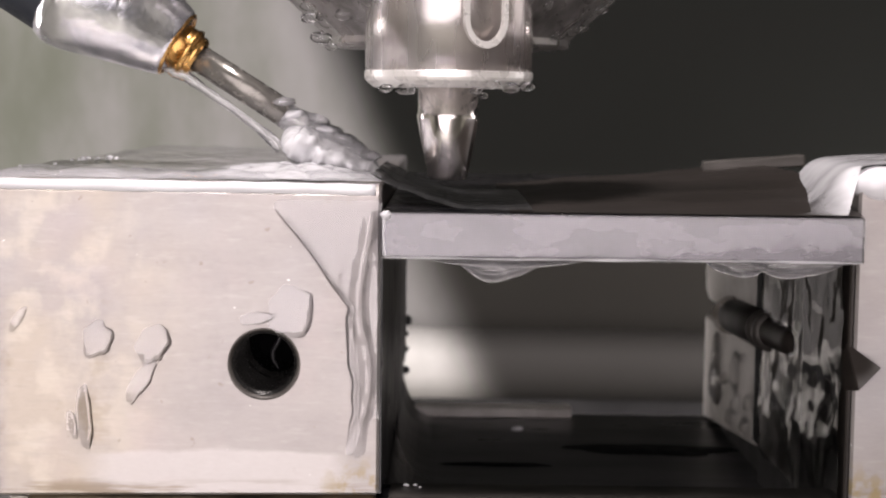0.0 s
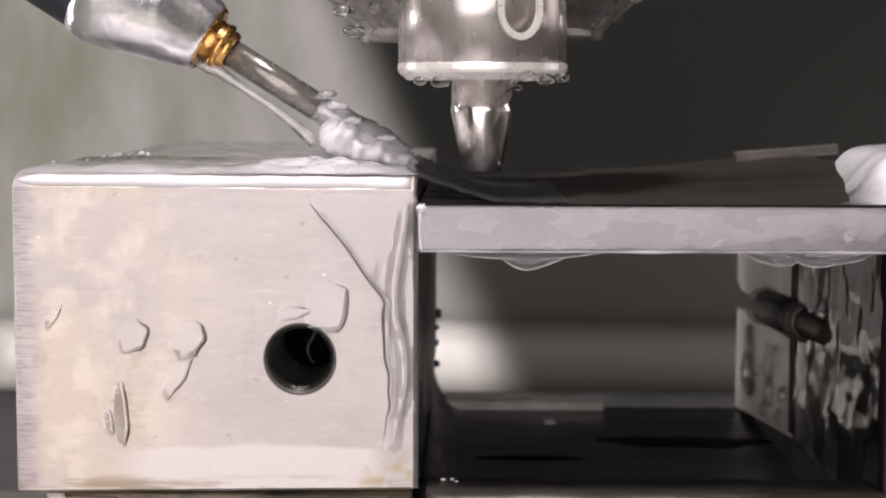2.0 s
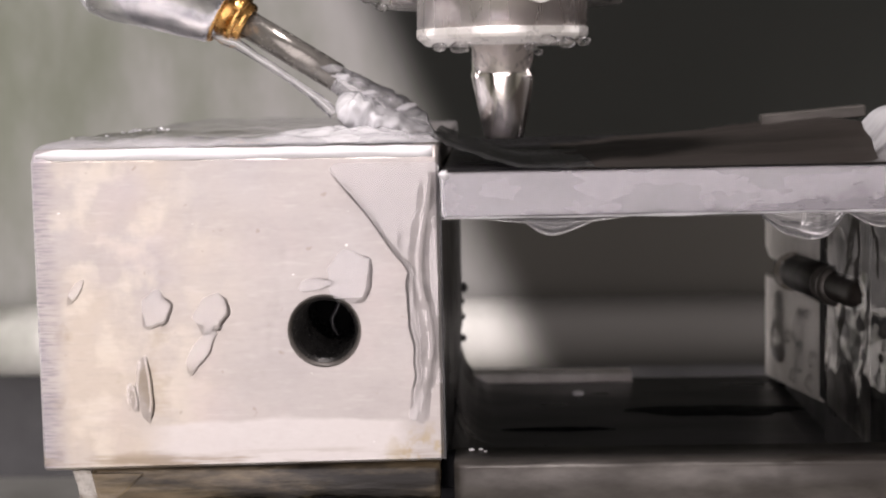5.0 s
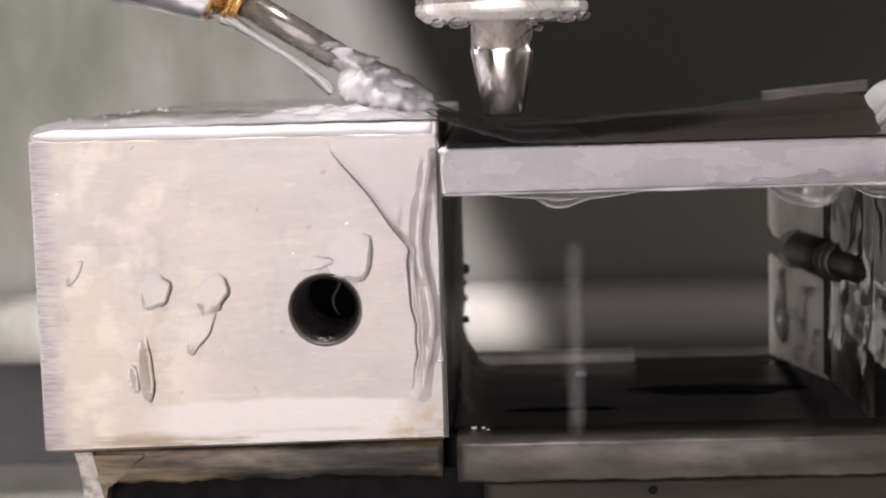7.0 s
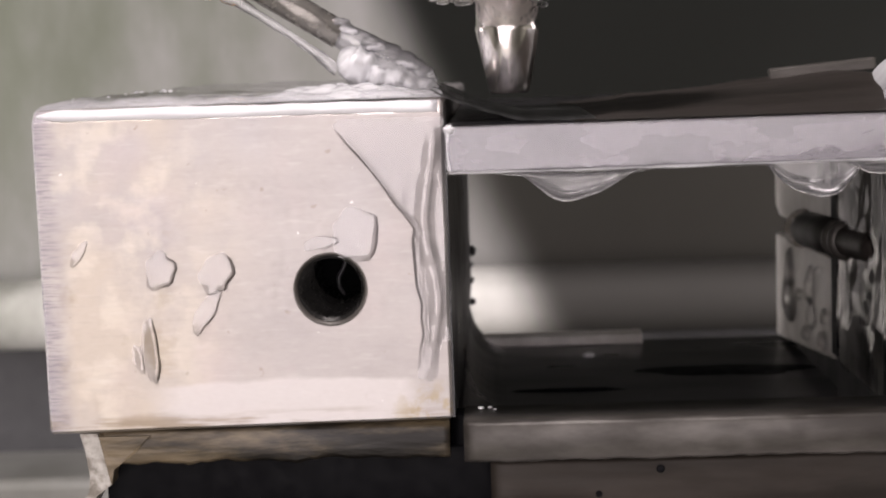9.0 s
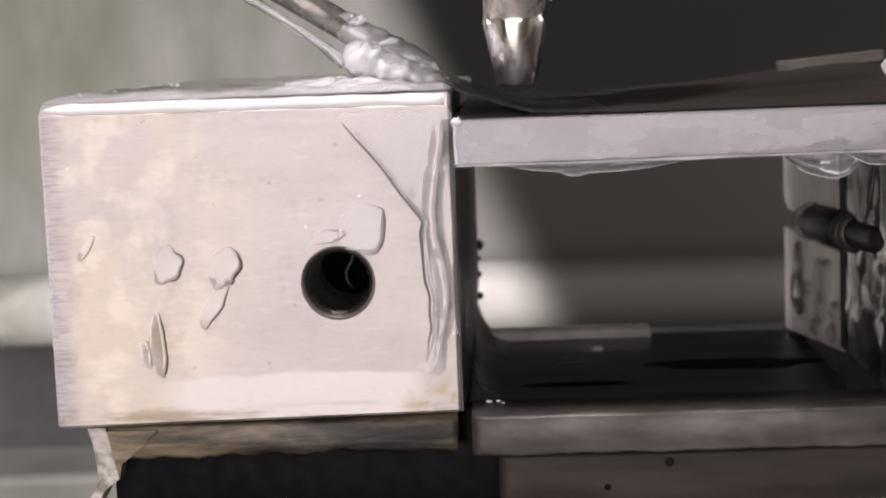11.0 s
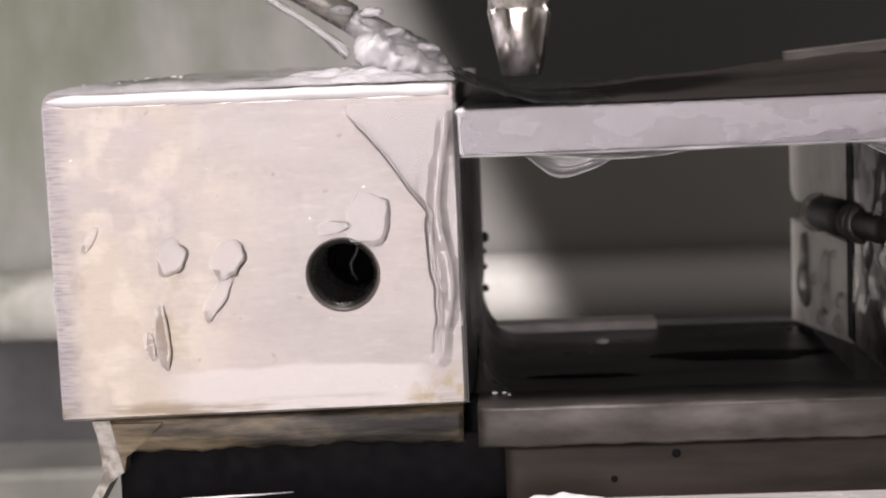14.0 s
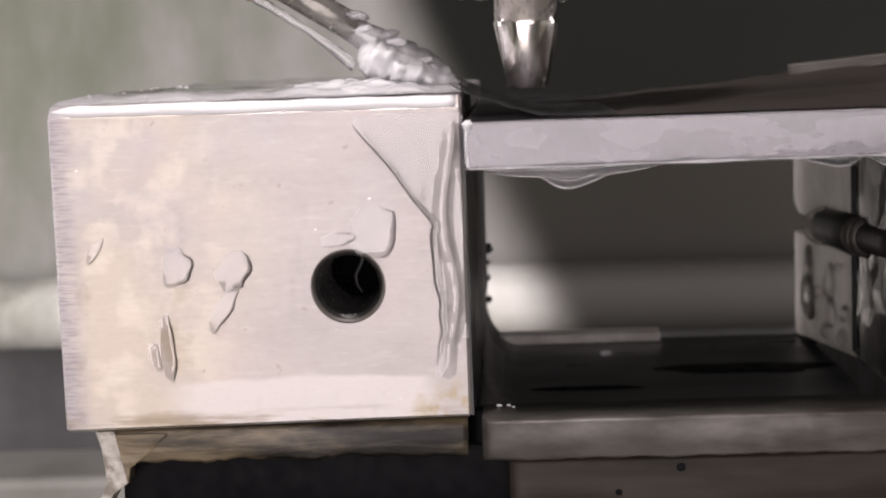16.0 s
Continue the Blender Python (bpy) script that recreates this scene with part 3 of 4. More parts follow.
smear(-36.0, 19.8, 1.9, 2.4, 0.8, 3.1, -12, 0.3)
smear(-29.0, 19.2, 2.2, 2.7, 1.0, 9.7, -10, 0.3)
smear(-30.3, 14.6, 1.1, 3.4, 0.7, 4.7, -32, 0.3)
smear(-37.6, 10.0, 1.1, 4.2, 1.0, 5.9, 2, 0.25)
smear(-39.2, 8.8, 0.7, 1.9, 0.4, 6.9, 12)
smear(-46.0, 22.3, 0.6, 1.9, 0.35, 7.3, -30)


def running_film():
    """Water that runs down the corner of the block, below a sharp diagonal rim."""
    bm = bmesh.new()
    cols, rows = 40, 84
    grid = []
    for j in range(rows + 1):
        z = 37.9 - 33.0 * j / rows
        drop = max(0.0, min(1.0, (36.6 - z) / 12.6))
        left = -13.6 + 9.6 * drop ** 0.92 if z > 24 else -4.0
        left += 0.35 * noise.noise(Vector((0.3, z * 0.33, 4.0))) * (1 if z > 24 else 2.6)
        line = []
        for i in range(cols + 1):
            f = i / cols
            x = left + (0.15 - left) * f
            d = x - left
            rim = 0.62 * math.exp(-((d - 0.42) / 0.36) ** 2) * min(1, max(0, 37.2 - z) / 2.5) * (1 if z > 22 else 0.6)
            body = 0.34 + 0.42 * noise.fractal(Vector((x * 0.24, z * 0.07, 1.7)), 0.7, 2, 2)
            body += 0.5 * math.exp(-((x + 2.2 + 0.7 * math.sin(z * 0.31)) / 0.8) ** 2) * (1 + noise.noise(Vector((2, z * 0.4, 0))))
            h = rim + max(0.04, body) * min(1, d / 1.2)
            h *= min(1, (j + 0.3) / 8) * min(1, (rows - j) / 14) * min(1, (1 - f) * 9 + 0.2)
            line.append(bm.verts.new((x, -0.02 - max(0.0, h), z)))
        grid.append(line)
    for a, c in zip(grid, grid[1:]):
        for i in range(cols):
            q = [a[i], c[i], c[i + 1], a[i + 1]]
            if min(v.co.y for v in q) < -0.06:
                bm.faces.new(q)
    return wet("running_water", bm, SHEET, "sheet of water running down the block's corner")


running_film()


def top_film():
    """The shallow pool on top of the left block."""
    bm = bmesh.new()
    nx, ny = 70, 46
    grid = []
    for j in range(ny + 1):
        line = []
        for i in range(nx + 1):
            y = 0.9 + 116.6 * (j / ny) ** 1.4
            x = -50.7 + (51.0 - 13.0 * min(1, y / 70)) * i / nx
            d = min(x + 50.8, 0.6 - x + 1.0, y - 0.7, 117.8 - y) / 3.0
            h = (1.35 + 0.40 * noise.fractal(Vector((x * 0.16, y * 0.10, 3)), 0.7, 2, 3)) * math.sqrt(min(1, max(0.02, d)))
            line.append(bm.verts.new((x, y, 39.9 + h)))
        grid.append(line)
    for a, c in zip(grid, grid[1:]):
        for i in range(nx):
            bm.faces.new([a[i], a[i + 1], c[i + 1], c[i]])
    return wet("water_pool", bm, POOL, "shallow rippled water pooled on the steel block")


top_film()


def bubble(x, y, z, r):
    bm = bmesh.new()
    bmesh.ops.create_icosphere(bm, subdivisions=2, radius=r)
    for v in bm.verts:
        v.co += Vector((x, y, z))
    return wet("bubble", bm, FOAM, "small bright bubble floating on the pooled water", "bubble", "bubbles on the pool")


for i in range(9):
    a = i * 0.7
    bubble(-43.4 + 2.3 * math.cos(a), 38 + 5 * math.sin(a), 41.2, 0.28 + 0.12 * (i % 3))
for x, y in ((-47.2, 36), (-45.9, 20), (-46.6, 38), (-41.0, 44), (-48.6, 12)):
    bubble(x, y, 41.1, 0.3)

HOSE_AT, HOSE_DIR = Vector((-28.6, 20, 57.6)), Vector((0.848, 0, -0.53))


def strand(points, radius, material, name, label, seed=0, ragged=0.2, sides=16, flat=1.0):
    """A length of water round a line of points, with an uneven skin; radius is a function of 0..1."""
    bm = bmesh.new()
    rings = []
    n = 44
    for k in range(n + 1):
        f = k / n * (len(points) - 1)
        i = min(int(f), len(points) - 2)
        p = Vector(points[i]).lerp(Vector(points[i + 1]), f - i)
        d = (Vector(points[i + 1]) - Vector(points[i])).normalized()
        side = d.cross(Vector((0, 1, 0))).normalized()
        ring = []
        for s in range(sides):
            a = 2 * math.pi * s / sides
            r = radius(k / n) * (1 + ragged * min(1, k / 14) * noise.fractal(Vector((math.cos(a) * 1.1 + seed, math.sin(a) * 1.1, k * 0.22)), 0.7, 2, 3))
            ring.append(bm.verts.new(p + side * (r * math.cos(a)) + Vector((0, 1, 0)) * (r * flat * math.sin(a))))
        rings.append(ring)
    for a, c in zip(rings, rings[1:]):
        for s in range(sides):
            t = (s + 1) % sides
            bm.faces.new([a[s], a[t], c[t], c[s]])
    bm.faces.new(rings[0][::-1]), bm.faces.new(rings[-1])
    bmesh.ops.recalc_face_normals(bm, faces=bm.faces)
    return wet(name, bm, material, label)


# The left brim's white also paints the highlight on the block's chamfer.
for a, b, r, label in (((-50.4, 0.8, 39.35), (-0.7, 0.8, 39.1), 0.92, "white brim of water and painted chamfer highlight on the block's upper edge"),
                       ((59.0, 1.4, 40.6), (111, 1.4, 41.2), 2.5, "white water brimming over the vice block's edge")):
    strand([a, Vector(a).lerp(Vector(b), 0.5), b], lambda f, r=r: r * (0.94 + 0.06 * math.sin(f * 31) * math.sin(f * 13)) * min(1, 0.35 + f * 12), THICK, "white_brim", label, 15, 0.15, 16)
JET = strand([HOSE_AT + HOSE_DIR * 14, HOSE_AT + HOSE_DIR * 20, HOSE_AT + HOSE_DIR * 26, (-3.4, 20, 42.4), (-1.6, 20, 41.2)],
       lambda f: 1.75 + 0.75 * min(1, max(0, (f - 0.12) * 3)) + 0.12 * math.sin(f * 17) * (f > 0.2) - 1.5 * max(0, f - 0.6) / 0.4, FROTH, "water_jet", "clear jet of water leaving the thin tube", 1, 0.16, 24)
strand([(-31.2, 19, 54.6), (-27.6, 19, 53.4), (-22.0, 19, 49.6), (-16.8, 19, 45.8), (-14.6, 19, 43.6)],
       lambda f: (0.62 + 0.14 * math.sin(f * 9)) * min(1, 0.15 + f * 6), SAG, "water_strand", "thin strand of water running below the tube", 2, 0.25)
# churned foot of the jet
CHURN = strand([(-14.0, 20, 46.2), (-12.4, 20, 44.6), (-9.5, 20, 43.2), (-6, 20, 42.0), (-3, 20, 41.0), (-1.2, 20, 40.4)],
       lambda f: 0.5 + 2.9 * min(1, f * 4.5) ** 0.7 * (1 - 0.85 * f ** 1.1), FOAMY, "churned_water", "white churned water where the jet lands on the block", 3, 0.30, 26, 3.0)


PATCH = wet("frothy_patch", film(edge_of(11, 9, 21, 0.25), 1.5, on_top(-14, 11.5, 40.4), 9, 3, 0.5), FOAMY, "white froth spreading over the block below the jet")
wet("frothy_patch", film(edge_of(14, 5, 23, 0.4), 0.6, on_top(-33, 7, 40.5), 9, 5, 0.8), FROTH, "thin white froth drifting over the block")


# Made-up curl that paints the S-shaped reflection inside the hole.
strand([(-14.2, 13, 20.0), (-13.9, 13, 18.9), (-14.3, 13, 17.8), (-15.0, 13, 16.6), (-14.9, 13, 15.4), (-14.2, 13, 14.3)], lambda f: 0.16 + 0.14 * math.sin(f * 3), DARK, "reflection_curl",
       "dim curl standing in for a reflection inside the tapped hole", 6, 0.2, 10)
wet("water_bead", film(edge_of(0.7, 0.6, 31, 0.3), 0.5, lambda u, v, h: (0.9 + u, -6.5 - h, 36.5 + v), 5, 1), FOAM, "bright bead of water on the plate's corner", "water drop")


def spill():
    """Water that slides from the block's corner on to the plate."""
    bm = bmesh.new()
    nx, ny = 40, 26
    grid = []
    for j in range(ny + 1):
        line = []
        for i in range(nx + 1):
            u, w = i / nx, j / ny
            x = -1.0 + 20 * u
            y = -5.5 + 50 * w
            z = 36.95 + 4.0 * max(0.0, 1 - u * 1.75) ** 1.3 + 0.25 + 0.35 * noise.fractal(Vector((x * 0.3, y * 0.2, 8)), 0.6, 2, 4) * (1 - 0.6 * u)
            line.append(bm.verts.new((x, y, max(37.0, z))))
        grid.append(line)
    for a, c in zip(grid, grid[1:]):
        for i in range(nx):
            bm.faces.new([a[i], a[i + 1], c[i + 1], c[i]])
    return wet("spilling_water", bm, RUN, "water sliding from the block on to the plate")


SPILL = spill()


def plate_film():
    """Thin water over the plate's front edge."""
    bm = bmesh.new()
    nx, ny = 110, 14
    grid = []
    for j in range(ny + 1):
        line = []
        for i in range(nx + 1):
            x = 0.4 + 59.0 * i / nx
            a = j / ny
            h = 0.24 + 0.09 * noise.fractal(Vector((x * 0.12, a * 1.2, 5)), 0.8, 2, 2)
            line.append(bm.verts.new((x, -6.64 - h * math.sin(math.pi * min(1, max(0.02, a))) ** 0.5, 36.8 - 5.7 * a)))
        grid.append(line)
    for a, c in zip(grid, grid[1:]):
        for i in range(nx):
            bm.faces.new([a[i], c[i], c[i + 1], a[i + 1]])
    return wet("water_skin", bm, CLING, "thin skin of water over the plate's front edge")


SKIN = plate_film()
# White strands paint the bright rim lines along the plate's edges.
strand([(0.8, -6.5, 31.35), (15, -6.5, 31.3), (30, -6.5, 31.35), (45, -6.5, 31.4), (59.2, -6.5, 31.35)], lambda f: 0.13 + 0.07 * math.sin(f * 23) * math.sin(f * 9), THICK,
       "white_strand", "white water strand painting the bright rim of the plate's lower edge", 12, 0.5, 10)
strand([(0.75, -6.6, 36.4), (0.6, -6.6, 34), (0.8, -6.6, 31.5)], lambda f: 0.16 + 0.05 * math.sin(f * 9), THICK, "white_strand", "white strand painting the bright rim on the plate's end", 13, 0.4, 10)


def hanging(x, y, width, depth, seed, material=None):
    """A sagging sheet of water under the plate, about its own top."""
    bm = bmesh.new()
    nx, ny = 44, 18
    front, back = [], []
    for j in range(ny + 1):
        la, lb = [], []
        for i in range(nx + 1):
            u, w = i / nx * 2 - 1, j / ny
            sag = depth * max(0.0, 1 - abs(u) ** 1.7) * (1 + 0.45 * noise.noise(Vector((u * 1.5 + seed, 0.4, seed))))
            thick = (1.0 + 0.9 * math.exp(-((w - 0.8) / 0.14) ** 2)) * max(0.0, 1 - w ** 6) ** 0.5 * (1.1 - 0.9 * abs(u)) + 0.2 * (1 - abs(u)) * noise.noise(Vector((u * 3 + seed, w * 2, 1)))
            la.append(bm.verts.new((u * width / 2, -max(0.05, thick), 0.6 - (sag + 0.6) * w)))
            lb.append(bm.verts.new((u * width / 2, max(0.05, thick), 0.6 - (sag + 0.6) * w)))
        front.append(la), back.append(lb)
    for g, flip in ((front, False), (back, True)):
        for a, c in zip(g, g[1:]):
            for i in range(nx):
                q = [a[i], c[i], c[i + 1], a[i + 1]]
                bm.faces.new(q[::-1] if flip else q)
    for i in range(nx):
        bm.faces.new([front[-1][i], back[-1][i], back[-1][i + 1], front[-1][i + 1]])
    edge = [v.co.copy() for v in front[-1]]
    bmesh.ops.recalc_face_normals(bm, faces=bm.faces)
    ob = wet("hanging_water", bm, material or WATER, "sagging sheet of water below the plate", "water", "water below the plate")
    ob.location = (x * MM, y * MM, 31.2 * MM)
    # pale rolled strand that paints the rim highlight along the lower edge
    bm = bmesh.new()
    rings = []
    for i in range(nx + 1):
        p = edge[i]
        r = 0.02 + 0.15 * min(1.0, max(0.0, -p.z / depth))
        rings.append([bm.verts.new(p + Vector((0, r * math.cos(k * math.pi / 4) - 0.3, r * math.sin(k * math.pi / 4)))) for k in range(8)])
    for a, c in zip(rings, rings[1:]):
        for k in range(8):
            bm.faces.new([a[k], a[(k + 1) % 8], c[(k + 1) % 8], c[k]])
    bmesh.ops.recalc_face_normals(bm, faces=bm.faces)
    part("rim", bm, FROTH, ob, "pale roll painting the rim's highlight", True)
    return ob


SHEETS = [hanging(16, -4.5, 22, 1.3, 1.0, SAG), hanging(15, -4.0, 14, 2.7, 2.5, SAG), hanging(44.5, -2.5, 12.5, 4.8, 3.7, SAG), hanging(52.5, -3.5, 13, 2.2, 5.2, SAG)]

# water streaming over the vice block and down to the plate
def streaming():
    bm = bmesh.new()
    nx, ny = 60, 30
    grid = []
    for j in range(ny + 1):
        line = []
        for i in range(nx + 1):
            x = 50 + 26 * i / nx
            y0 = -6.0 + 6.4 * min(1, max(0, (x - 57.5) / 2.5))
            y = y0 + (33 - y0) * (j / ny) ** 1.3
            up = 1 / (1 + math.exp(-(x - 57.0 - 0.06 * y) * 0.9))
            rise = 1.0 if x > 60.2 else min(1.0, max(0.0, (y + 6.0) / 9.0)) ** 0.8
            z = 37.15 + 6.0 * up * rise + 0.08 * noise.fractal(Vector((x * 0.15, y * 0.10, 6)), 0.7, 2, 2) * up + 0.05 * max(0, x - 60)
            line.append(bm.verts.new((x, y, z)))
        grid.append(line)
    for a, c in zip(grid, grid[1:]):
        for i in range(nx):
            bm.faces.new([a[i], a[i + 1], c[i + 1], c[i]])
    return wet("streaming_water", bm, SPRAY, "white water streaming over the vice block to the plate")


streaming()


def water_bank():
    """Water banked up on the plate towards the vice block, its dark reflection painted brown."""
    bm = bmesh.new()
    nx, ny = 60, 16
    grid = []
    for j in range(ny + 1):
        line = []
        for i in range(nx + 1):
            u, w = i / nx, j / ny
            x, y = 16 + 43.4 * u, -5.8 + 76 * w
            z = 37.02 + 3.9 * u ** 1.2 * min(1, w * 1.8) + 0.25 * noise.fractal(Vector((x * 0.12, y * 0.08, 11)), 0.7, 2, 3) * min(1, w * 5)
            line.append(bm.verts.new((x, y, max(36.96, z))))
        grid.append(line)
    for a, c in zip(grid, grid[1:]):
        for i in range(nx):
            bm.faces.new([a[i], a[i + 1], c[i + 1], c[i]])
    return wet("banked_water", bm, DARK_BROWN, "water banked up on the plate, its dark reflection painted brown")


water_bank()


def jaw_film():
    """Water running down the inner jaw."""
    bm = bmesh.new()
    ny, nz = 40, 40
    grid = []
    for j in range(nz + 1):
        line = []
        for i in range(ny + 1):
            y, z = 0.6 + 54 * i / ny, 30.8 - 35.5 * j / nz
            h = 0.6 + 0.55 * noise.fractal(Vector((y * 0.11, z * 0.13, 2.2)), 0.7, 2, 3)
            line.append(bm.verts.new((59.38 - max(0.02, h), y, z)))
        grid.append(line)
    for a, c in zip(grid, grid[1:]):
        for i in range(ny):
            bm.faces.new([a[i], a[i + 1], c[i + 1], c[i]])
    return wet("running_water", bm, STILL, "clear water running down the jaw plate")


jaw_film()


# ---- black films that paint the dark shade lines in the trough ----
for cx, cy, ru, rv, seed, label in ((46, 84, 15, 5, 51, "black film painting a shade patch on the trough floor"), (17, 70, 9, 1.6, 52, "thin black film painting a shade line on the trough floor")):
    wet("shade_streak", film(edge_of(ru, rv, seed, 0.3), 0.35, on_top(cx, cy, -11.15), 7, seed, 0.3), BLACK, label, "water", "black water in the trough")
# White drops stand in for small glints on the black metal.
for x, y, z, r in ((3.4, 6.0, 0.1, 0.30), (4.6, 6.6, 0.0, 0.22), (5.2, 5.4, 0.0, 0.16), (22, 100, -10.9, 0.8)):
    ob = wet("water_glint", lump(r * 1.5, r, r * 0.7, x, 0.2, 2), THICK, "small white drop painting a glint on the black metal", "water drop", "drops on the base")
    ob.location = (x * MM, y * MM, z * MM)


# ---- drops that hang on the metal ----
def drop_on(x, y, z, rx, ry, rz, seed, material=None):
    ob = wet("water_drop", lump(rx, ry, rz, seed, 0.15, 3), material or STILL, "clear water drop hanging on the metal", "water drop", "hanging drops")
    ob.location = (x * MM, y * MM, z * MM)
    return ob


for x, z, r in ((0.5, 7.3, 0.95), (0.35, -2.7, 0.7), (0.3, 1.5, 0.6), (0.35, 4.6, 0.5)):
    ob = wet("water_bead", lump(r, r, r * 1.1, x + z, 0.12, 3), DARK, "dark bead of water on the block's rear edge", "water drop", "beads on the edge")
    ob.location = (x * MM, 117 * MM, z * MM)
for y, z, ry, rz in ((101, -1.6, 6.0, 4.0), (100, 3.6, 2.6, 3.4), (99, 6.4, 1.2, 1.8), (80, 4.0, 1.8, 3.4), (79, -1.0, 1.5, 2.6), (90, 1.0, 1.0, 1.0), (84, -5.0, 1.4, 1.4), (67, 0.6, 1.6, 1.4), (69, -3.6, 1.8, 1.5), (72, 7.5, 1.0, 0.8)):
    drop_on(59.4, y, z, 1.1, ry, rz, y + z, BEAD)
for x, y, z, r in ((-8.6, 2, 58.6, 1.5), (-10.2, 3, 61.2, 1.2), (-7.2, 2, 57.4, 0.9), (13.8, 0.3, 52.6, 1.1), (16.2, 2.2, 52.2, 1.3), (3.0, 1.2, 51.9, 1.4),
                   (0.4, 2.6, 52.0, 1.0), (11.8, 0.6, 51.8, 0.9), (18.4, 5.0, 52.4, 1.1), (-1.6, 6.0, 53.2, 0.9), (12.8, 8.4, 51.2, 0.8)):
    drop_on(x, y + (9 if x < -4 else 0), z, r * 0.95, r * 0.7, r * 0.55, x + 2 * z)
for i in range(12):
    rng = random.Random(100 + i)
    a = rng.uniform(math.pi, 2 * math.pi)
    z = rng.uniform(58.5, 64)
    r = 15.8 + (z - 58.8) * 1.1
    drop_on(8.3 + r * math.cos(a), 24 + r * math.sin(a), z, rng.uniform(0.5, 1.6), 0.7, rng.uniform(0.5, 1.1), i)

# lumps of water that dance on the jet
LUMPS = []
for k in range(7):
    at = HOSE_AT + HOSE_DIR * (16.5 + 2.1 * k) + Vector((0.5, -1.5, 1.1 - 0.05 * k))
    ob = wet("jet_water", lump(1.5, 1.0, 0.55, 40 + k, 0.45, 3, 1.5), FOAMY if k % 2 else FROTH, "lump of bright water riding on the jet", "water", "lumps on the jet")
    ob.location = at * MM
    LUMPS.append(ob)

# drop that falls from the plate
FALLING = drop_on(16.2, -5.0, 32.8, 1.4, 1.4, 1.8, 3, FROTH)
FALLING["label"] = "clear water drop falling from the plate"

# dim made-up bar in place of a water streak behind the right block
bm = box(49.4, 66, 59, 61, 39.4, 41.4, 0.3, 2)
bmesh.ops.rotate(bm, cent=(49, 60, 40), matrix=Matrix.Rotation(radians(-4.5), 3, "Y"), verts=bm.verts)
tagged(part("streak_bar", bm, RAIL), "dull grey bar standing in for a pale streak behind the vice block", "metal bar")

# slab below the rails
slab_top = thing("lower_slab", "bright wet steel slab below the vice rails", "metal slab")
# Pale colour carries the slab's sheen; its left end is black for shadow.
part("body", worn_bar(5, 150, -9, 60, -30, -12.0, 9, 0.8), SHEEN, slab_top, "", True)
part("shaded_end", worn_bar(-46, 4.6, -5, 60, -30, -13.2, 10, 0.5), BLACK, slab_top, "end of the slab painted black for the block's shadow", True)
# White strands in place of the wet edge's specular highlight.
for a, b, r in (((-43.6, -2.0, -10.8), (-41.0, -2.0, -10.75), 0.26), ((-39.4, -2.0, -10.8), (-22.0, -2.0, -9.95), 0.30)):
    strand([a, Vector(a).lerp(Vector(b), 0.5) + Vector((0, 0, 0.06)), b], lambda f, r=r: 0.03 + r * math.sin(math.pi * min(1, f + 0.12)) ** 0.7 * (1 - 0.75 * f), THICK,
           "white_strand", "white strand painting the highlight on the recess's wet edge", 8, 0.3, 10)
# White mound stands in for the bright highlight on the slab's water.
wet("highlight_mound", film(edge_of(7.5, 2.4, 41, 0.2), 2.3, on_top(11.5, -6.6, -12.2), 9, 4, 0.3), THICK, "white mound painting the water's highlight on the lower slab")


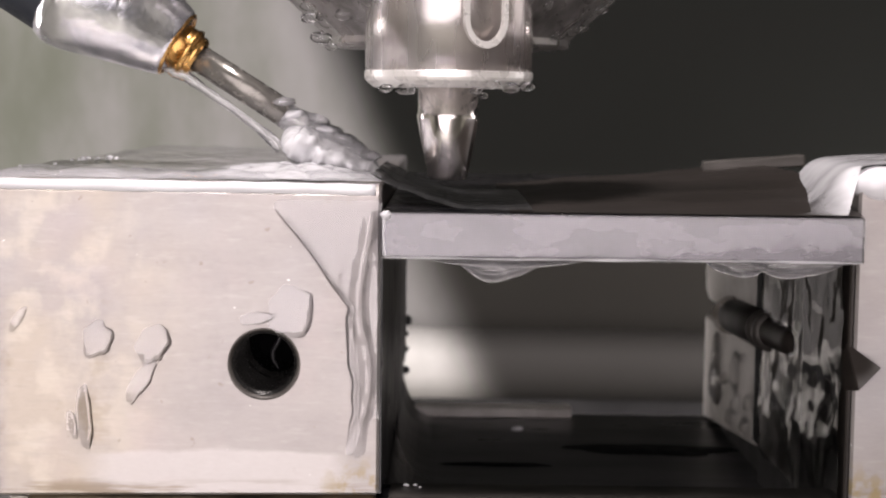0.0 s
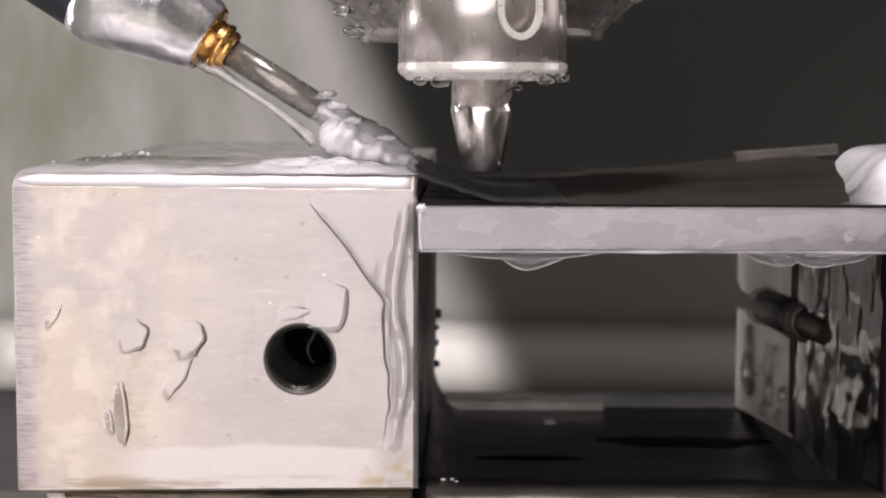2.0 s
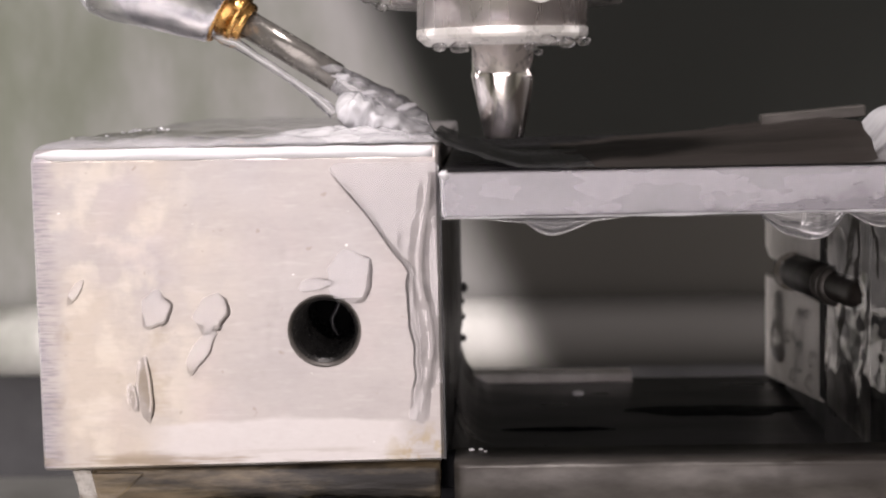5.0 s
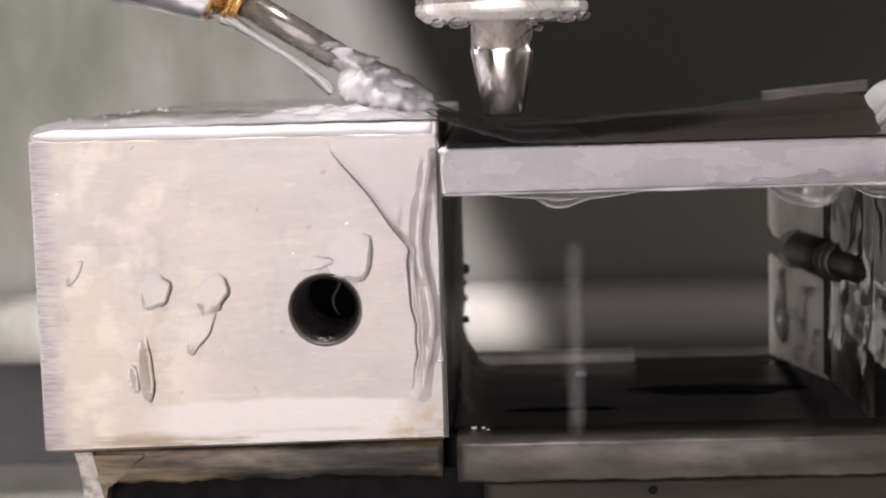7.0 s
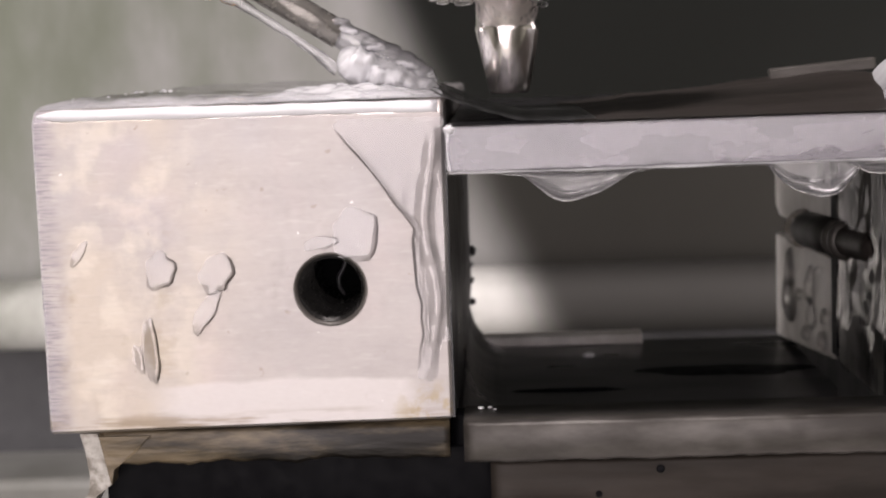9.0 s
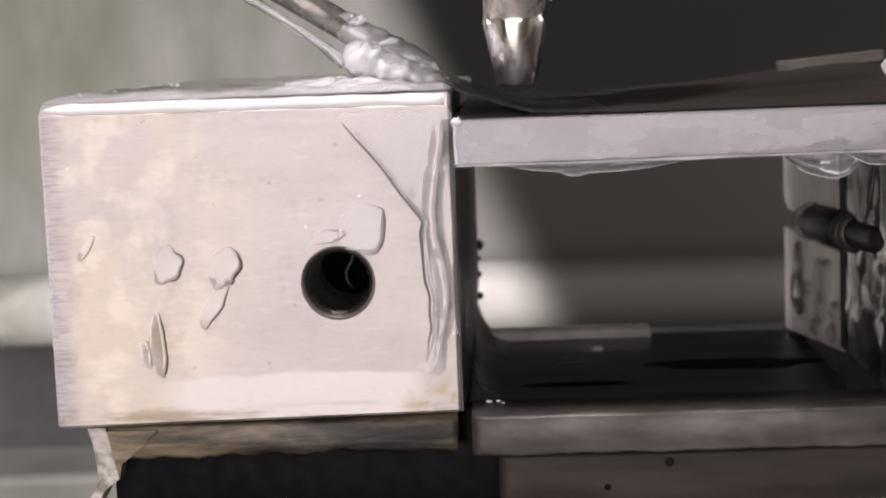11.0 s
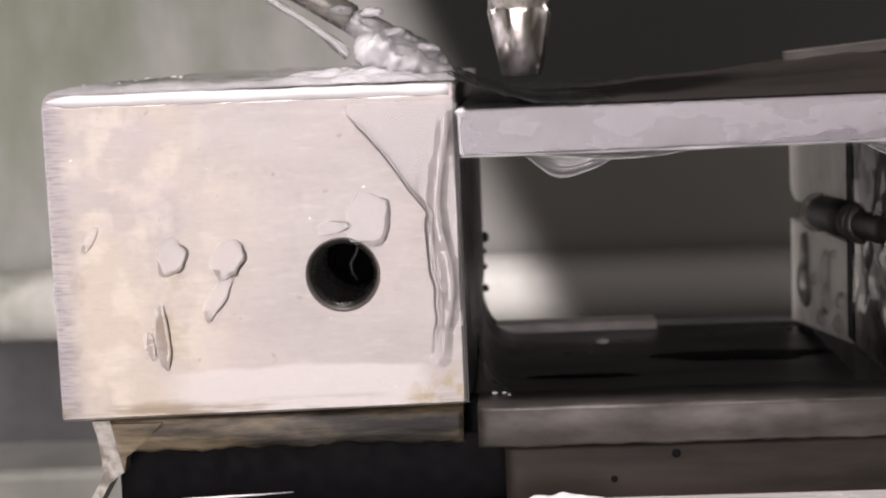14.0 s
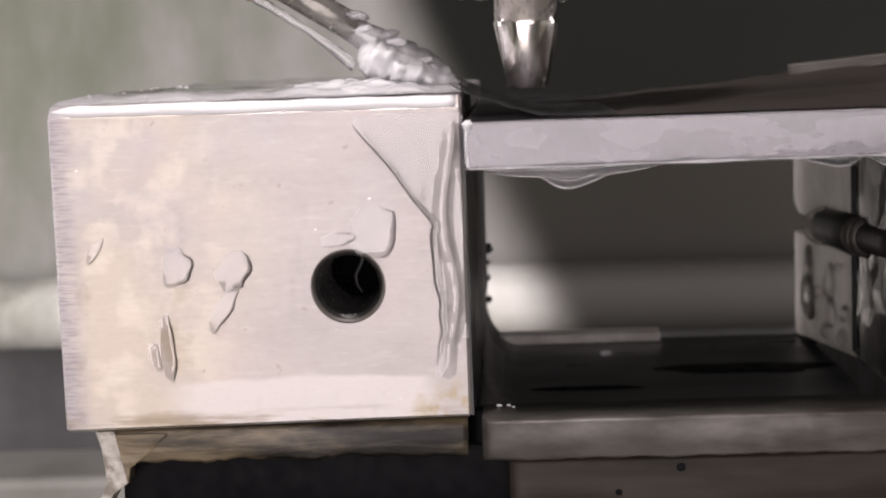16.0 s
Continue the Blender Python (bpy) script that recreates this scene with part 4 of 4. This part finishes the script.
# ---- what moves ----
def motions():
    rng = random.Random(7)
    bases = [ob.location.copy() for ob in SHEETS]
    # how far the small and the large sheet are drawn up, in millimetres
    small = [(0, 0.6), (0.1, 0.2), (0.3, 1.6), (0.5, 0.0), (0.7, 1.8), (1.0, 2.0), (1.5, 1.6), (2, 1.2), (2.5, 1.8), (3, 1.4), (3.5, 1.7), (4, 1.0), (4.6, 2.0), (5.3, 0.8), (6, 1.8), (6.5, 2.2),
             (7, 1.6), (7.5, 1.5), (8, 2.0), (8.5, 1.0), (9, -0.3), (9.4, 1.6), (10, 0.6), (10.7, 1.8), (11.5, 1.9), (12, 1.6), (12.5, 1.4), (13, 1.3), (13.5, 0.4), (14, 0.6), (14.5, 1.6), (15, 1.8), (15.5, 1.6), (16, 0.8)]
    large = [(0, 2.2), (0.5, 3.0), (1, 3.4), (1.5, 1.6), (2, 2.4), (2.5, 3.6), (3, 2.2), (3.5, 3.6), (4, 2.6), (4.5, 4.4), (5, 0.8), (5.4, 4.2), (6, 1.2), (6.5, 4.4), (6.8, 0.0), (7, 1.6), (7.2, 3.6), (7.5, 0.2),
             (8, 4.4), (8.5, 3.0), (9, 0.0), (9.4, 4.0), (10, 0.6), (10.6, 4.3), (11, 1.2), (11.5, 3.6), (12, 2.6), (12.5, 3.6), (13, 4.2), (13.5, 0.6), (14, 4.2), (14.5, 2.6), (15, 4.4), (15.5, 0.0), (16, 3.0)]
    for ob, base, table, sway in ((SHEETS[1], bases[1], small, 2.2), (SHEETS[2], bases[2], large, 0.8)):
        walk(ob, [(t, pose(base.x + sway * MM * math.sin(t * 3.1), base.y, base.z + up * MM, 0, 2 * math.sin(t * 2.3), 0)) for t, up in table])
    for k in (0, 3):
        rows = []
        for i in range(65):
            t = i * 0.25
            p = bases[k] + Vector((2.0 * math.sin(t * (1.9 + 0.3 * k)) + rng.uniform(-1, 1), 0, 0.3 * math.sin(t * 2.7 + k) + rng.uniform(-0.2, 0.2) + 0.2)) * MM
            rows.append((t, pose(p.x, p.y, p.z, 0, 2 * math.sin(t * 2.3 + k), 0)))
        walk(SHEETS[k], rows)

    def dance(ob, sway, turn, step, seed):
        r = random.Random(seed)
        base = ob.location.copy()
        rows = []
        for i in range(int(16 / step) + 1):
            d = [base[a] + sway[a] * MM * r.uniform(-1, 1) for a in range(3)]
            rows.append((i * step, pose(*d, turn * r.uniform(-1, 1), turn * r.uniform(-1, 1), turn * r.uniform(-1, 1))))
        walk(ob, rows)

    for k, ob in enumerate(LUMPS):
        dance(ob, (1.2, 0.4, 0.5), 18, 0.2, 50 + k)
    dance(JET, (0.5, 0.2, 0.25), 0.0, 0.2, 60)
    dance(CHURN, (0.8, 0.6, 0.25), 0.0, 0.2, 61)
    dance(PATCH, (0.9, 0.8, 0.1), 0.0, 0.2, 62)
    dance(SPILL, (0.5, 0.5, 0.12), 0.0, 0.2, 63)
    dance(SKIN, (0.0, 0.03, 0.0), 0.0, 0.2, 64)
    fall = [(0, 32.8), (6.8, 32.6), (6.9, 31.6), (6.9667, 30.0), (7.0, 13.1), (7.0333, -9.0), (7.1, -60.0), (7.2, -180.0), (7.3, -297.0), (16, -297.0)]
    walk(FALLING, [(t, pose(0.0162, -0.005, z * MM)) for t, z in fall])


motions()
